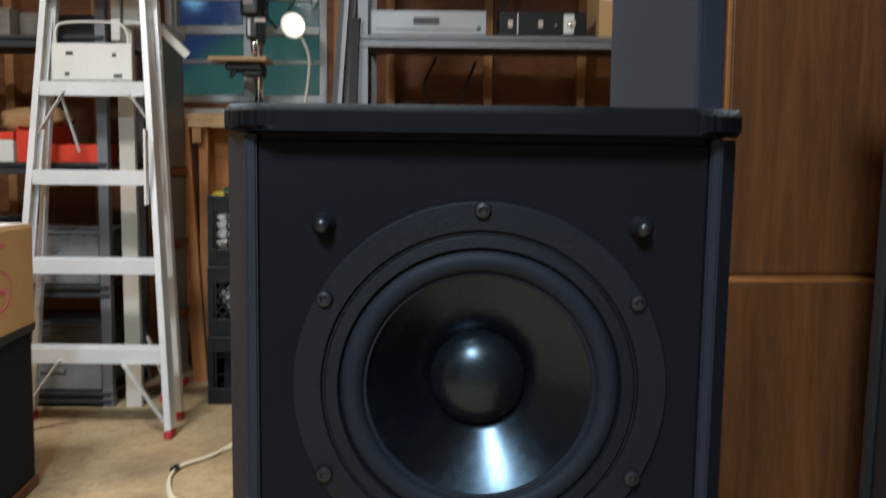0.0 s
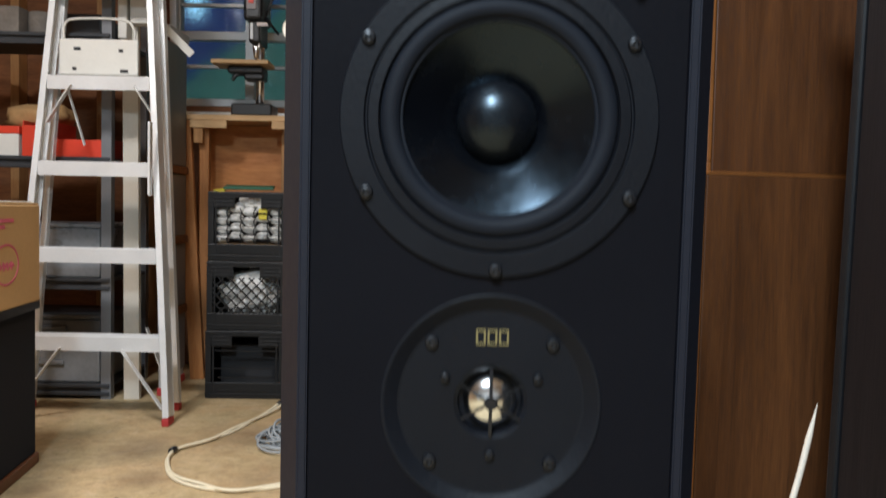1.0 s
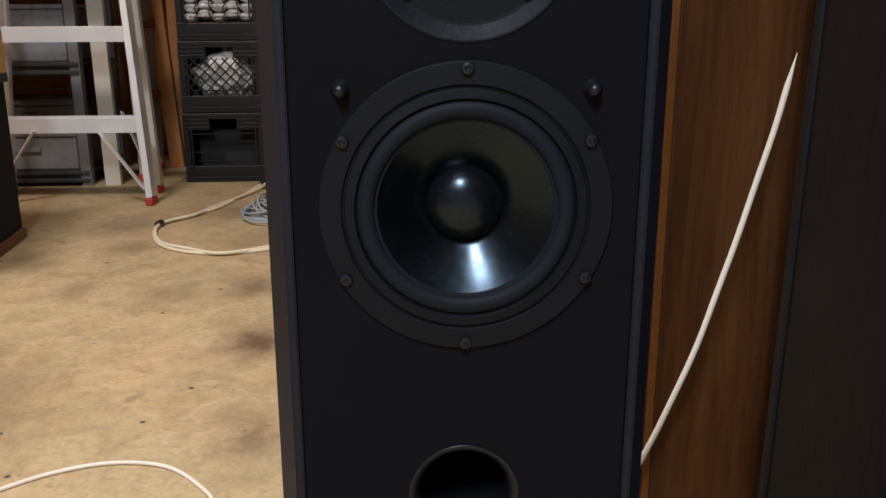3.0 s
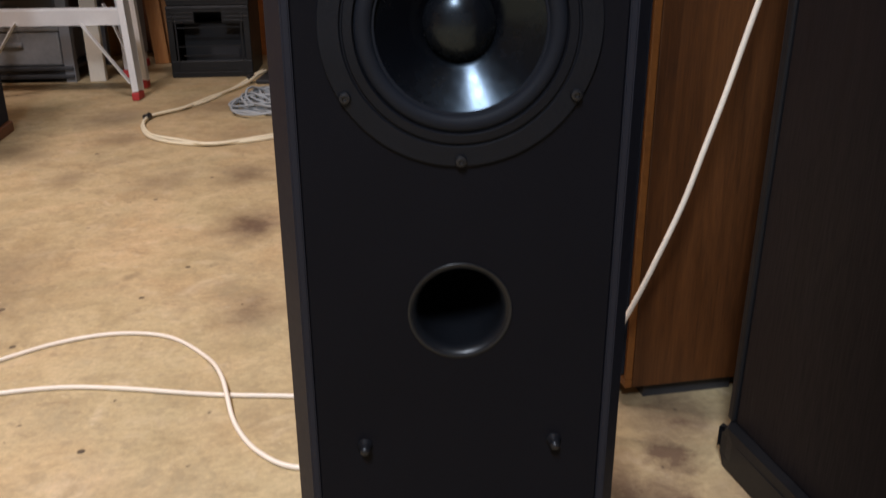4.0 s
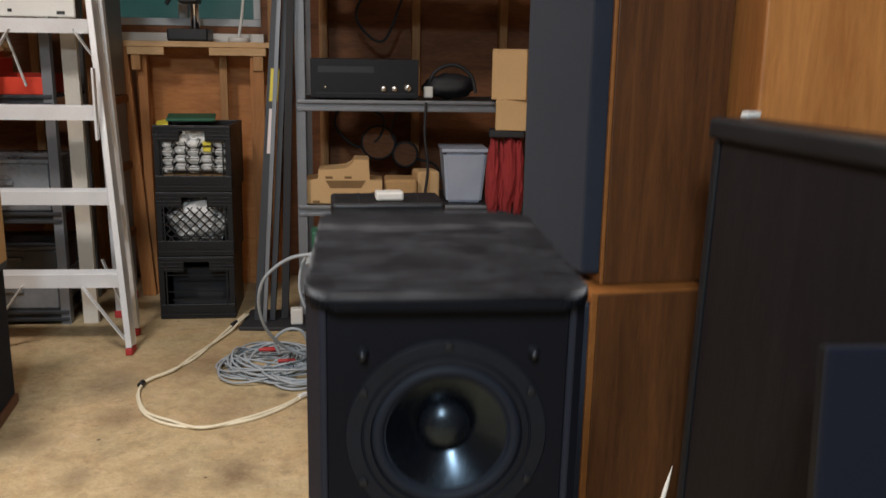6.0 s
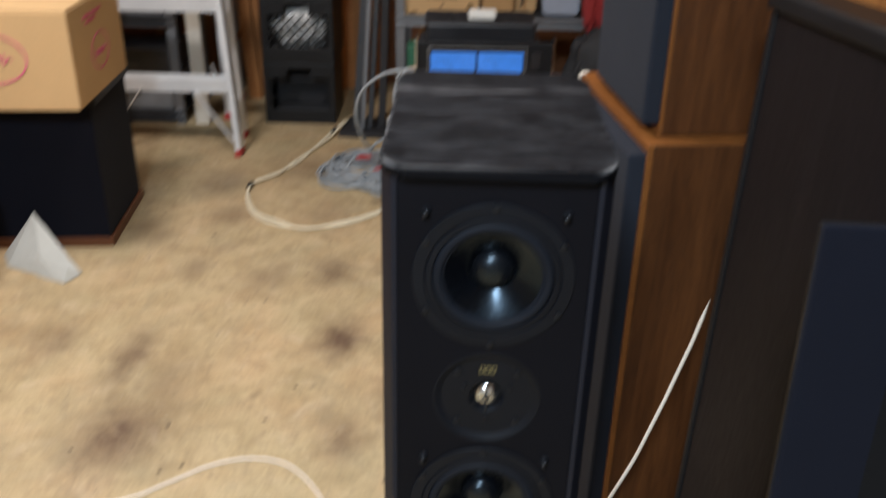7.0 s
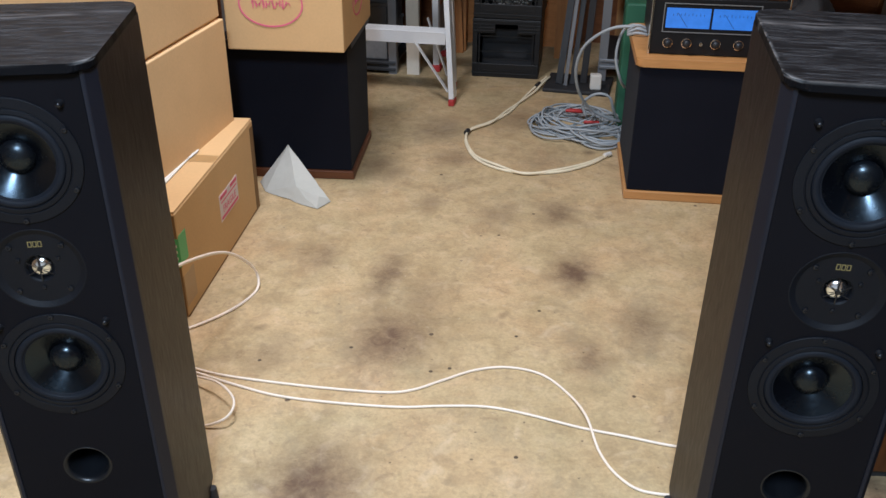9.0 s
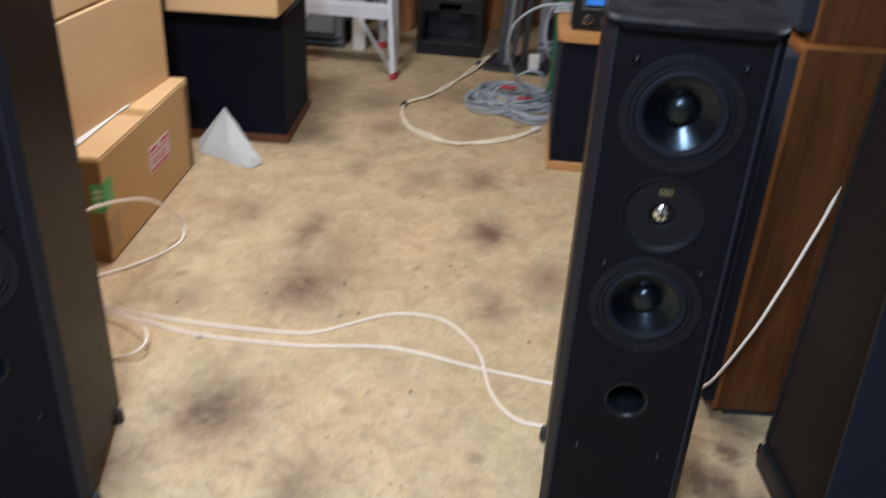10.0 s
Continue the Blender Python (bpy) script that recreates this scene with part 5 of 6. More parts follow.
def drill_press():
    d = thing("drill_press", pose(-0.835, 3.52, 1.166), "grey bench drill press in front of the window", "drill press")
    part("base", box(B(), -0.105, 0.075, -0.10, 0.06, 0.0, 0.055, 0.008), M_CAST, d, "cast base")
    part("column", cyl(B(), (0.0, 0.02, 0.05), (0.0, 0.02, 0.62), 0.02, 20), M_CHROME, d, "bright column", True)
    part("table", box(B(), -0.19, 0.06, -0.12, 0.05, 0.225, 0.243, 0.003), M_PINE, d, "wooden table")
    part("table_bracket", box(B(), -0.06, 0.03, -0.05, 0.05, 0.165, 0.224, 0.010), M_CAST, d, "cast bracket")
    part("crank", tube(B(), [(-0.05, -0.03, 0.19), (-0.09, -0.05, 0.185), (-0.11, -0.05, 0.16)], 0.009), M_BLACK, d, smooth=True)
    part("head", box(B(), -0.046, 0.036, -0.14, 0.08, 0.41, 0.575, 0.016, 3), M_CAST, d, "drill head")
    part("belt_cover", box(B(), -0.072, 0.072, -0.16, 0.12, 0.577, 0.645, 0.028, 3), M_COVER, d, "grey rounded belt cover")
    sp = part("switch_plate", box(B(), -0.032, 0.012, -0.147, -0.141, 0.455, 0.54, 0.003), M_COVER, d, "grey switch plate")
    part("switch", box(B(), -0.022, 0.002, -0.152, -0.1472, 0.480, 0.517, 0.003), M_REDBIN, sp, "red switch")
    part("lower_head", box(B(), -0.026, 0.026, -0.12, 0.06, 0.315, 0.412, 0.012, 3), M_CAST, d, "black lower head casting")
    part("depth_scale", box(B(), -0.018, -0.004, -0.127, -0.1205, 0.33, 0.40, 0.002), M_ALU_G, d, "pale depth scale")
    part("name_plate", box(B(), 0.012, 0.060, -0.130, -0.1212, 0.386, 0.402, 0.002), M_LABEL, d, "white plate on the head")
    part("table_clamp", box(B(), -0.13, 0.03, -0.07, 0.04, 0.19, 0.2245, 0.012, 3), M_BLACK, d, "black table clamp")
    part("quill", cyl(B(), (0.0, -0.08, 0.32), (0.0, -0.08, 0.255), 0.017, 18, 0.010), M_CHROME, d, "bright quill and chuck", True)
    for a in (90, 210, 330):
        part("feed_handle", cyl(B(), (0.034, -0.05, 0.44), (0.075, -0.05 + 0.11 * math.cos(radians(a)), 0.44 + 0.11 * math.sin(radians(a))), 0.006, 10), M_BLACK, d, smooth=True)
    return d


drill_press()
wl = thing("work_lamp", pose(-0.672, 3.50, 1.166), "white enamelled work lamp on a bent arm on the bench", "lamp")
part("base", cyl(B(), (0.03, 0.05, 0.0), (0.03, 0.05, 0.02), 0.05, 24), M_WHITE_P, wl, "round base", True)
part("arm", tube(B(), [(0.03, 0.05, 0.018), (0.05, 0.05, 0.14), (0.06, 0.03, 0.26), (0.03, 0.0, 0.345)], 0.007), M_WHITE_P, wl, "bent white arm", True)
part("shade", lathe(B(), crisp([(0.016, 0.075), (0.030, 0.070), (0.058, 0.0), (0.054, 0.0), (0.027, 0.064), (0.0, 0.068)]), pose(0.0, -0.03, 0.385, -66, 0, -12), 28), M_WHITE_P, wl, "white flared shade", True)
part("bulb", lathe(B(), [(0, -0.004), (0.024, 0.004), (0.032, 0.020), (0.02, 0.045), (0, 0.052)], pose(0.0, -0.03, 0.385, -66, 0, -12), 20), M_LAMPWHITE, wl, "lit white bulb", True)

# ---- metal shelving on the north wall ----


def shelf_unit(name, x0, x1, y0, y1, levels, top, label, lip_mat, post_mat):
    s = thing(name, pose(x0, y0, 0), label, "shelving")
    w, d = x1 - x0, y1 - y0
    for x in (0.0, w):
        for y in (0.0, d):
            sx, sy = (1 if x == 0 else -1), (1 if y == 0 else -1)
            bm = B()
            box(bm, min(x, x + sx * 0.038), max(x, x + sx * 0.038), min(y, y + sy * 0.003), max(y, y + sy * 0.003), 0, top)
            box(bm, min(x, x + sx * 0.003), max(x, x + sx * 0.003), min(y + sy * 0.003, y + sy * 0.038), max(y + sy * 0.003, y + sy * 0.038), 0, top)
            post = part("post", bm, post_mat, s, "slotted grey angle post")
    for z in levels:
        bm = B()
        box(bm, 0.004, w - 0.004, 0.0065, d - 0.004, z - 0.012, z)
        board = part("shelf_board", bm, M_STEEL_D, s, "dark shelf board")
        bm = B()
        box(bm, 0.004, w - 0.004, 0.004, 0.006, z - 0.038, z - 0.004)
        box(bm, 0.004, w - 0.004, -0.010, 0.006, z - 0.013, z + 0.002, 0.003)
        box(bm, 0.004, w - 0.004, -0.010, 0.006, z - 0.044, z - 0.029, 0.003)
        part("shelf_lip", bm, lip_mat, board, "folded steel shelf lip")
    return s


shelf_unit("metal_shelving", -0.345, 0.98, 3.00, 3.45, (0.12, 0.495, 0.935, 1.440, 1.86), 2.1, "grey steel shelving with electronics and boxes against the plywood wall", M_STEEL, M_STEEL)


def hifi_box(name, m, w, d, h, mat, label, knobs, display=None, groove=True):
    a = thing(name, m, label, "audio unit")
    part("case", box(B(), 0.003, w - 0.003, 0.010, d, 0.008, h, 0.002), M_BLACK if mat is not M_SILVER else M_SILVER, a, "metal case")
    face = part("faceplate", box(B(), 0, w, 0, 0.0098, 0.006, h, 0.002), mat, a, "front panel")
    for x in (0.04, w - 0.04):
        part("foot", cyl(B(), (x, 0.05, 0), (x, 0.05, 0.0078), 0.014, 14), M_BLACK_M, a)
    for x, z, r in knobs:
        bm = B()
        knob(bm, x, z, r, 0.014)
        part("knob", bm, M_CHROME if mat is not M_SILVER else M_SILVER, face, "round knob", True)
    if display:
        part("display", box(B(), *display[:2], -0.0012, 0.0, *display[2:]), M_BLACK, face, "dark display window")
    if groove:
        part("tray_line", box(B(), 0.02, w - 0.02, -0.0010, 0.0, 0.024, 0.028), M_BLACK, face)
    return a


hifi_box("disc_player", pose(-0.300, 3.03, 1.4425), 0.445, 0.30, 0.098, M_SILVER, "silver disc player on a steel shelf", ((0.415, 0.035, 0.008),), (0.165, 0.265, 0.045, 0.072))
hifi_box("preamplifier", pose(0.195, 3.03, 1.4425), 0.335, 0.28, 0.098, M_FRAME_D, "black preamplifier with white keys and a silver knob plate", ((0.272, 0.050, 0.014), (0.215, 0.045, 0.006)), None, False)
hifi_box("receiver", pose(-0.285, 3.02, 0.9375), 0.445, 0.33, 0.165, M_FRAME_D, "black stereo receiver on a steel shelf", ((0.30, 0.045, 0.012), (0.345, 0.045, 0.012), (0.40, 0.05, 0.016), (0.06, 0.05, 0.006)), (0.03, 0.26, 0.11, 0.135))
pre = bpy.data.objects["preamplifier"]
part("knob_plate", box(B(), 0.246, 0.286, -0.0016, -0.0002, 0.016, 0.088, 0.0005), M_ALU, pre, "silver plate under the knob")
part("trim_line", box(B(), 0.068, 0.072, -0.0016, -0.0002, 0.014, 0.090, 0.0005), M_ALU, pre, "thin bright line")
for x in (0.042, 0.158):
    for z in (0.044, 0.058):
        part("lit_key", box(B(), x - 0.009, x + 0.009, -0.004, -0.0002, z - 0.006, z + 0.006, 0.001), M_LABEL, pre, "small white key")
part("lit_key", box(B(), 0.276, 0.290, -0.018, -0.0002, 0.042, 0.062, 0.002), M_LABEL, pre, "small white key")
sc = thing("shelf_carton", pose(0.575, 3.02, 1.4425), "tan carton with a white label on the upper shelf", "carton")
part("shell", box(B(), 0, 0.14, 0, 0.30, 0, 0.27, 0.003), M_CARD, sc)
part("label", box(B(), 0.02, 0.055, -0.001, 0, 0.14, 0.21), M_LABEL, sc, "white label")
bag = thing("black_camera_bag", pose(0.30, 3.06, 0.9375), "soft black bag with cords on a steel shelf", "bag")
part("body", lump(B(), (0.0, 0.09, 0.055), (0.115, 0.08, 0.052), 5, 3, 0.25), M_BLACK_M, bag, "soft black body", True)
part("strap", tube(B(), [(-0.10, 0.05, 0.05), (-0.06, 0.04, 0.12), (0.02, 0.05, 0.145), (0.09, 0.05, 0.10), (0.11, 0.04, 0.03)], 0.008), M_BLACK_M, bag, "black strap", True)
part("plug", box(B(), -0.115, -0.075, 0.005, 0.03, 0.008, 0.055, 0.006), M_WHITE_P, bag, "pale plug")
pk = thing("cardboard_tray", pose(-0.315, 3.03, 0.4975), "tan die-cut cardboard packing tray on a steel shelf", "packing")
outline = [(0, 0), (0.325, 0), (0.325, 0.100), (0.270, 0.100), (0.268, 0.188), (0.205, 0.190), (0.195, 0.165), (0.170, 0.150), (0.055, 0.146), (0.055, 0.104), (0, 0.104)]
bm = prism(B(), [(x, -z) for x, z in outline][::-1], 0, 0.16, 0.003)
bm.transform(Matrix.Rotation(radians(-90), 4, "X"))
part("shell", bm, M_CARD, pk, "folded tan cardboard")
bm = prism(B(), [(0.085, -0.100), (0.255, -0.100), (0.235, -0.068), (0.105, -0.068)], 0, 0.0015)
bm.transform(Matrix.Translation((0, -0.0015, 0)) @ Matrix.Rotation(radians(-90), 4, "X"))
part("cut_out", bm, M_CARD_DARK, pk, "dark cut-out with a folded flap")
for x, z in ((0.085, 0.108), (0.165, 0.108), (0.03, 0.004), (0.215, 0.004)):
    part("slot", box(B(), x, x + 0.030, -0.0015, 0.0, z, z + 0.010), M_CARD_DARK, pk)
for x, r in ((0.165, 0.008), (0.285, 0.014)):
    part("printed_mark", lathe(B(), [(0, 0.001), (r, 0.001), (r, 0)], Matrix.Translation((x, 0, 0.038)) @ FRONT, 18), M_CARD_DARK, pk, "round brown printed mark")
for x, z, r in ((0.0, 0.72, 0.075), (0.125, 0.665, 0.055)):
    d = thing("brown_disc", pose(x, 3.43, z), "brown round board hanging at the back of the shelving", "disc", "round boards")
    part("board", lathe(B(), crisp([(0, 0.012), (r - 0.004, 0.012), (r, 0.008), (r, 0.0), (0, 0.0)], 0.001), FRONT, 36), M_PLY, d, smooth=True)
    part("rim_cord", lathe(B(), [(r + 0.008 * math.cos(a), 0.006 + 0.006 * math.sin(a)) for a in [2 * math.pi * k / 8 for k in range(8)]], FRONT, 40, True), M_BLACK_M, d, "black cord round the rim", True)
single("pulp_tray", box(B(), 0, 0.14, 0, 0.16, 0, 0.10, 0.012, 3), M_TAN, pose(0.02, 3.06, 0.4975), "tan pulp tray on a steel shelf", "packing")
single("pulp_tray", box(B(), 0, 0.10, 0, 0.12, 0, 0.13, 0.012, 3), M_CARD, pose(0.165, 3.10, 0.4975, 0, 0, 10), "small tan carton on a steel shelf", "carton")
bn = thing("storage_bin", pose(0.27, 3.04, 0.4975), "pale blue plastic storage bin on a steel shelf", "bin")
bm = B()
vs = bmesh.ops.create_cube(bm, size=1.0)["verts"]
for v in vs:
    k = 0.80 if v.co.z < 0 else 1.0
    v.co = (0.095 + v.co.x * 0.19 * k, 0.11 + v.co.y * 0.22 * k, 0.11 + v.co.z * 0.22)
bmesh.ops.bevel(bm, geom=list(bm.edges), offset=0.010, segments=2, affect="EDGES")
part("tub", bm, M_BIN, bn, "tapered tub")
part("rim", box(B(), -0.006, 0.196, -0.006, 0.226, 0.2205, 0.236, 0.004), M_BIN, bn, "rolled rim")
ck = thing("black_sack", pose(0.505, 2.87, 0), "limp black cloth sack standing in front of the shelving", "bag")
part("body", lump(B(), (0, 0, 0.235), (0.125, 0.085, 0.255), 14, 4, 0.2), M_BLACK_M, ck, "soft black body", True)
part("strap", tube(B(), [(-0.05, -0.03, 0.40), (-0.09, -0.06, 0.30), (-0.08, -0.085, 0.16), (-0.03, -0.085, 0.10)], 0.009), M_BLACK_M, ck, "hanging black strap", True)
rb = thing("red_cloth", pose(0.520, 2.90, 0.47), "dark red cloth folded in upright pleats on a black sack", "cloth")
for k, (x, w, top) in enumerate(((-0.055, 0.026, 0.165), (-0.022, 0.019, 0.150), (0.008, 0.030, 0.172), (0.048, 0.024, 0.160))):
    part("pleat", lump(B(), (x, 0.014 * (k % 2) - 0.004 * k, top), (w, 0.045, 0.172), 60 + k, 4, 0.30), M_REDBAG, rb, "dark red upright fold", True)
single("black_flat_case", box(B(), -0.075, 0.07, -0.05, 0.08, 0, 0.028, 0.006), M_BLACK_M, pose(0.520, 2.90, 0.800, 0, 0, -8), "flat black case lying on red cloth", "case")
for z, h, a, x0, x1, lab in ((0.829, 0.122, -14, -0.052, 0.075, "small tan carton under a larger one"), (0.952, 0.195, -28, -0.062, 0.085, "tan carton turned askew on a smaller one")):
    uc = thing("stacked_carton", pose(0.527, 2.90, z, 0, 0, a), lab, "carton", "cartons by the shelving")
    shell = part("shell", box(B(), x0, x1, -0.055, 0.075, 0, h, 0.004), M_CARD, uc, "corrugated cardboard shell")
    part("flap", box(B(), x0 + 0.002, x1 - 0.002, -0.053, 0.008, h, h + 0.004, 0.001), M_CARD_B, shell, "folded flap")
    part("flap", box(B(), x0 + 0.002, x1 - 0.002, 0.011, 0.073, h, h + 0.004, 0.001), M_CARD_B, shell, "folded flap")
for k, pts in enumerate(([(-0.16, 3.40, 0.92), (-0.20, 3.42, 0.80), (-0.10, 3.43, 0.70), (0.00, 3.42, 0.74), (0.02, 3.41, 0.84), (-0.08, 3.41, 0.88)],
                         [(0.10, 3.40, 0.90), (0.06, 3.42, 0.76), (0.14, 3.43, 0.66), (0.26, 3.42, 0.62), (0.30, 3.41, 0.55)],
                         [(0.19, 2.985, 0.93), (0.185, 2.98, 0.80), (0.20, 2.985, 0.66), (0.19, 2.99, 0.55)],
                         [(0.30, 3.44, 1.856), (0.27, 3.44, 1.70), (0.22, 3.45, 1.60), (0.26, 3.44, 1.45)],
                         [(-0.05, 3.44, 1.42), (-0.10, 3.45, 1.28), (0.02, 3.44, 1.18), (0.12, 3.43, 1.40)])):
    single("hanging_cable", tube(B(), pts, 0.006), M_BLACK_M, pose(0, 0, 0), "loose black cable hanging at the shelving", "cable", "loose black cables", smooth=True)

# ---- rails and poles leaning by the shelving ----
for k, (a, b, w, d, mat) in enumerate((((-0.515, 2.93, 0.02), (-0.385, 3.02, 1.72), 0.030, 0.05, M_STEEL_D), ((-0.485, 2.90, 0.02), (-0.375, 2.99, 1.70), 0.016, 0.03, M_STEEL), ((-0.455, 2.93, 0.02), (-0.360, 3.02, 1.60), 0.022, 0.04, M_STEEL_D), ((-0.405, 2.95, 0.02), (-0.350, 2.985, 1.50), 0.030, 0.03, M_BLACK_M))):
    single("leaning_rail", beam(B(), a, b, w, d, up=(0, 1, 0), bevel=0.002), mat, pose(0, 0, 0), "dark grey metal rail leaning against the shelving", "rail", "leaning rails")
single("yellow_rail_label", beam(B(), (-0.4315, 2.955, 0.93), (-0.4215, 2.962, 1.06), 0.034, 0.004, up=(0, 1, 0)), M_YELLOW, pose(0, 0, 0), "yellow label wrapped on a leaning rail", "label")
single("white_rail_label", beam(B(), (-0.4475, 2.943, 0.72), (-0.4335, 2.953, 0.90), 0.030, 0.004, up=(0, 1, 0)), M_LABEL, pose(0, 0, 0), "white label wrapped on a leaning rail", "label")
bm = B()
box(bm, 0, 0.30, 0, 0.26, 0.0, 0.018, 0.006)
single("black_base_tray", bm, M_BLACK_M, pose(-0.585, 2.83, 0, 0, 0, -4), "flat black tray on the floor holding leaning rails", "tray")
single("green_case", box(B(), 0, 0.16, 0, 0.10, 0, 0.50, 0.008), M_GREEN, pose(-0.255, 2.42, 0, 0, 0, 4), "dark green case standing behind the amplifier stand", "case")
single("white_plug_box", box(B(), 0, 0.050, 0, 0.042, 0, 0.068, 0.006), M_WHITE_P, pose(-0.372, 2.845, 0.018, 0, 0, 6), "white power adapter standing on a flat black tray", "adapter")

# ---- shelving behind the ladder ----
shelf_unit("metal_shelving", -2.15, -1.29, 2.95, 3.40, (0.06, 0.475, 0.945, 1.420), 2.1, "dark steel shelving with bins behind the ladder", M_STEEL_D, M_STEEL)


def bin_box(m, w, d, h, mat, label, cat="bin"):
    b = thing("storage_bin", m, label, cat)
    bm = B()
    box(bm, 0, w, 0, d, 0, h, 0.008)
    part("tub", bm, mat, b)
    part("lid", box(B(), -0.006, w + 0.006, -0.008, d, h + 0.0005, h + 0.018, 0.005), mat, b, "lipped lid")
    part("handle", box(B(), w / 2 - 0.05, w / 2 + 0.05, -0.014, -0.0005, h * 0.55, h * 0.55 + 0.018, 0.004), mat, b)
    return b


bin_box(pose(-1.715, 2.97, 0.4765), 0.375, 0.34, 0.195, M_CLEAR, "grey translucent storage bin on a dark shelf")
bin_box(pose(-1.715, 2.97, 0.0615), 0.375, 0.34, 0.13, M_CLEAR, "grey translucent storage bin on the lowest shelf")
bin_box(pose(-1.705, 2.98, 0.2115), 0.365, 0.32, 0.10, M_DKBIN, "dark drawer bin stacked on another bin")
bin_box(pose(-2.13, 2.97, 0.4765), 0.39, 0.34, 0.24, M_DKBIN, "dark storage bin on a dark shelf")
for x, w, z, h, mat, lab in ((-1.520, 0.19, 0.9465, 0.068, M_REDBIN, "red open parts bin on a dark shelf"), (-1.64, 0.11, 0.9465, 0.12, M_REDBIN, "taller red parts bin on a dark shelf")):
    r = thing("parts_bin", pose(x, 2.96, z), lab, "bin", "red parts bins")
    bm = B()
    box(bm, 0, w, 0, 0.008, 0, h, 0.003)
    part("front_wall", bm, mat, r)
    part("floor_panel", box(B(), 0, w, 0.0082, 0.25, 0, 0.006), mat, r)
    for x0 in (0, w - 0.005):
        part("side_wall", box(B(), x0, x0 + 0.005, 0.0082, 0.25, 0.0062, h * 1.15, 0.001), mat, r)
    part("back_wall", box(B(), 0.0052, w - 0.0052, 0.244, 0.25, 0.0062, h * 1.15), mat, r)
wc = thing("white_carton", pose(-1.735, 2.955, 0.9465), "white carton with a red lid on a dark shelf", "carton")
part("shell", box(B(), 0, 0.085, 0, 0.18, 0, 0.085, 0.003), M_WHITE_P, wc)
part("lid", box(B(), -0.002, 0.088, -0.002, 0.18, 0.0855, 0.115, 0.003), M_REDBIN, wc, "red lid")
single("brown_parcel", lump(B(), (0, 0.1, 0.06), (0.14, 0.09, 0.055), 21, 3, 0.3), M_TAN, pose(-1.66, 3.08, 1.06), "brown paper parcel lying across parts bins", "parcel", smooth=True)
single("tin_can", cyl(B(), (0, 0, 0), (0, 0, 0.10), 0.045, 24), M_DUSTY, pose(-1.62, 3.08, 1.4215), "dusty grey tin on a dark shelf", "tin", smooth=True)
single("dark_tool_case", box(B(), 0, 0.20, 0, 0.2, 0, 0.085, 0.006), M_BLACK, pose(-1.55, 3.0, 1.4215), "black tool case on a dark shelf", "case")
single("dusty_carton", box(B(), 0, 0.13, 0, 0.2, 0, 0.11, 0.004), M_DUSTY, pose(-1.80, 3.0, 1.4215), "dusty grey-brown carton on a dark shelf", "carton")

# ---- cables ----


def cable(pts, r, mat, label, group="", z=0.0, taper=0):
    return single("cable", tube(B(), [(p[0], p[1], p[2] if len(p) > 2 else r + z) for p in pts], r, 8, 8, taper), mat, pose(0, 0, 0), label, "cable", group, smooth=True)


cable([(-1.45, 0.50), (-1.32, 0.53), (-1.222, 0.526), (-1.133, 0.512), (-0.997, 0.509), (-0.865, 0.512), (-0.737, 0.523), (-0.676, 0.546), (-0.62, 0.592), (-0.549, 0.649), (-0.472, 0.676), (-0.39, 0.661), (-0.322, 0.595), (-0.281, 0.509, 0.015), (-0.248, 0.411), (-0.205, 0.342), (-0.150, 0.312), (-0.05, 0.33), (0.02, 0.42)], 0.0031, M_CORD_W, "white flexible cable looping over the floor", "white floor cables")
cable([(-1.45, 0.46), (-1.32, 0.50), (-1.219, 0.512), (-1.111, 0.488), (-0.981, 0.463), (-0.85, 0.463), (-0.70, 0.476), (-0.603, 0.499), (-0.505, 0.516), (-0.417, 0.509), (-0.293, 0.485), (-0.197, 0.475), (-0.109, 0.464), (0.0, 0.46), (0.08, 0.50)], 0.0031, M_CORD_W, "white flexible cable running straight over the floor", "white floor cables")
cable([(-1.40, 0.44), (-1.28, 0.49), (-1.187, 0.474, 0.02), (-1.104, 0.441, 0.035), (-1.046, 0.388, 0.035), (-1.050, 0.343, 0.02), (-1.11, 0.325), (-1.20, 0.33)], 0.0029, M_CORD_W, "white cable loop beside the tower speaker", "white floor cables")
cable([(-1.22, 0.36, 0.30), (-1.215, 0.48, 0.288), (-1.215, 0.625, 0.246), (-1.215, 0.765, 0.188), (-1.212, 0.87, 0.112), (-1.205, 0.93, 0.040), (-1.195, 0.90), (-1.213, 0.809), (-1.256, 0.729), (-1.309, 0.664), (-1.40, 0.57), (-1.44, 0.50)], 0.0041, M_CORD_W, "stiff white cable arching beside the slim carton", "white floor cables")
for o, zz in ((0.0, 0.0), (0.013, 0.004)):
    cable([(-0.575 + o, 2.97, 0.03), (-0.600 + o, 2.88, 0.025), (-0.644 + o * 1.6, 2.765), (-0.695 - o, 2.50), (-0.760 + o, 2.36), (-0.818 + o, 2.275), (-0.826, 2.20 + o), (-0.812, 2.10 + o), (-0.755, 1.965 + o), (-0.662, 1.885 + o * 1.5), (-0.558, 1.862 - o), (-0.439, 1.900 + o), (-0.342, 1.985 + o), (-0.265, 2.105)], 0.0052, M_CORD_C, "pair of cream speaker cables curving over the floor", "cream speaker cables", zz)
for p, q in (((-0.830, 2.205, 0.011), (-0.826, 2.235, 0.011)), ((-0.612, 2.84, 0.020), (-0.600, 2.875, 0.024)), ):
    single("cable_tie", cyl(B(), p, q, 0.0105, 14), M_BLACK, pose(0, 0, 0), "black tape wrapped round the cream cables", "tape", "cable tapes")

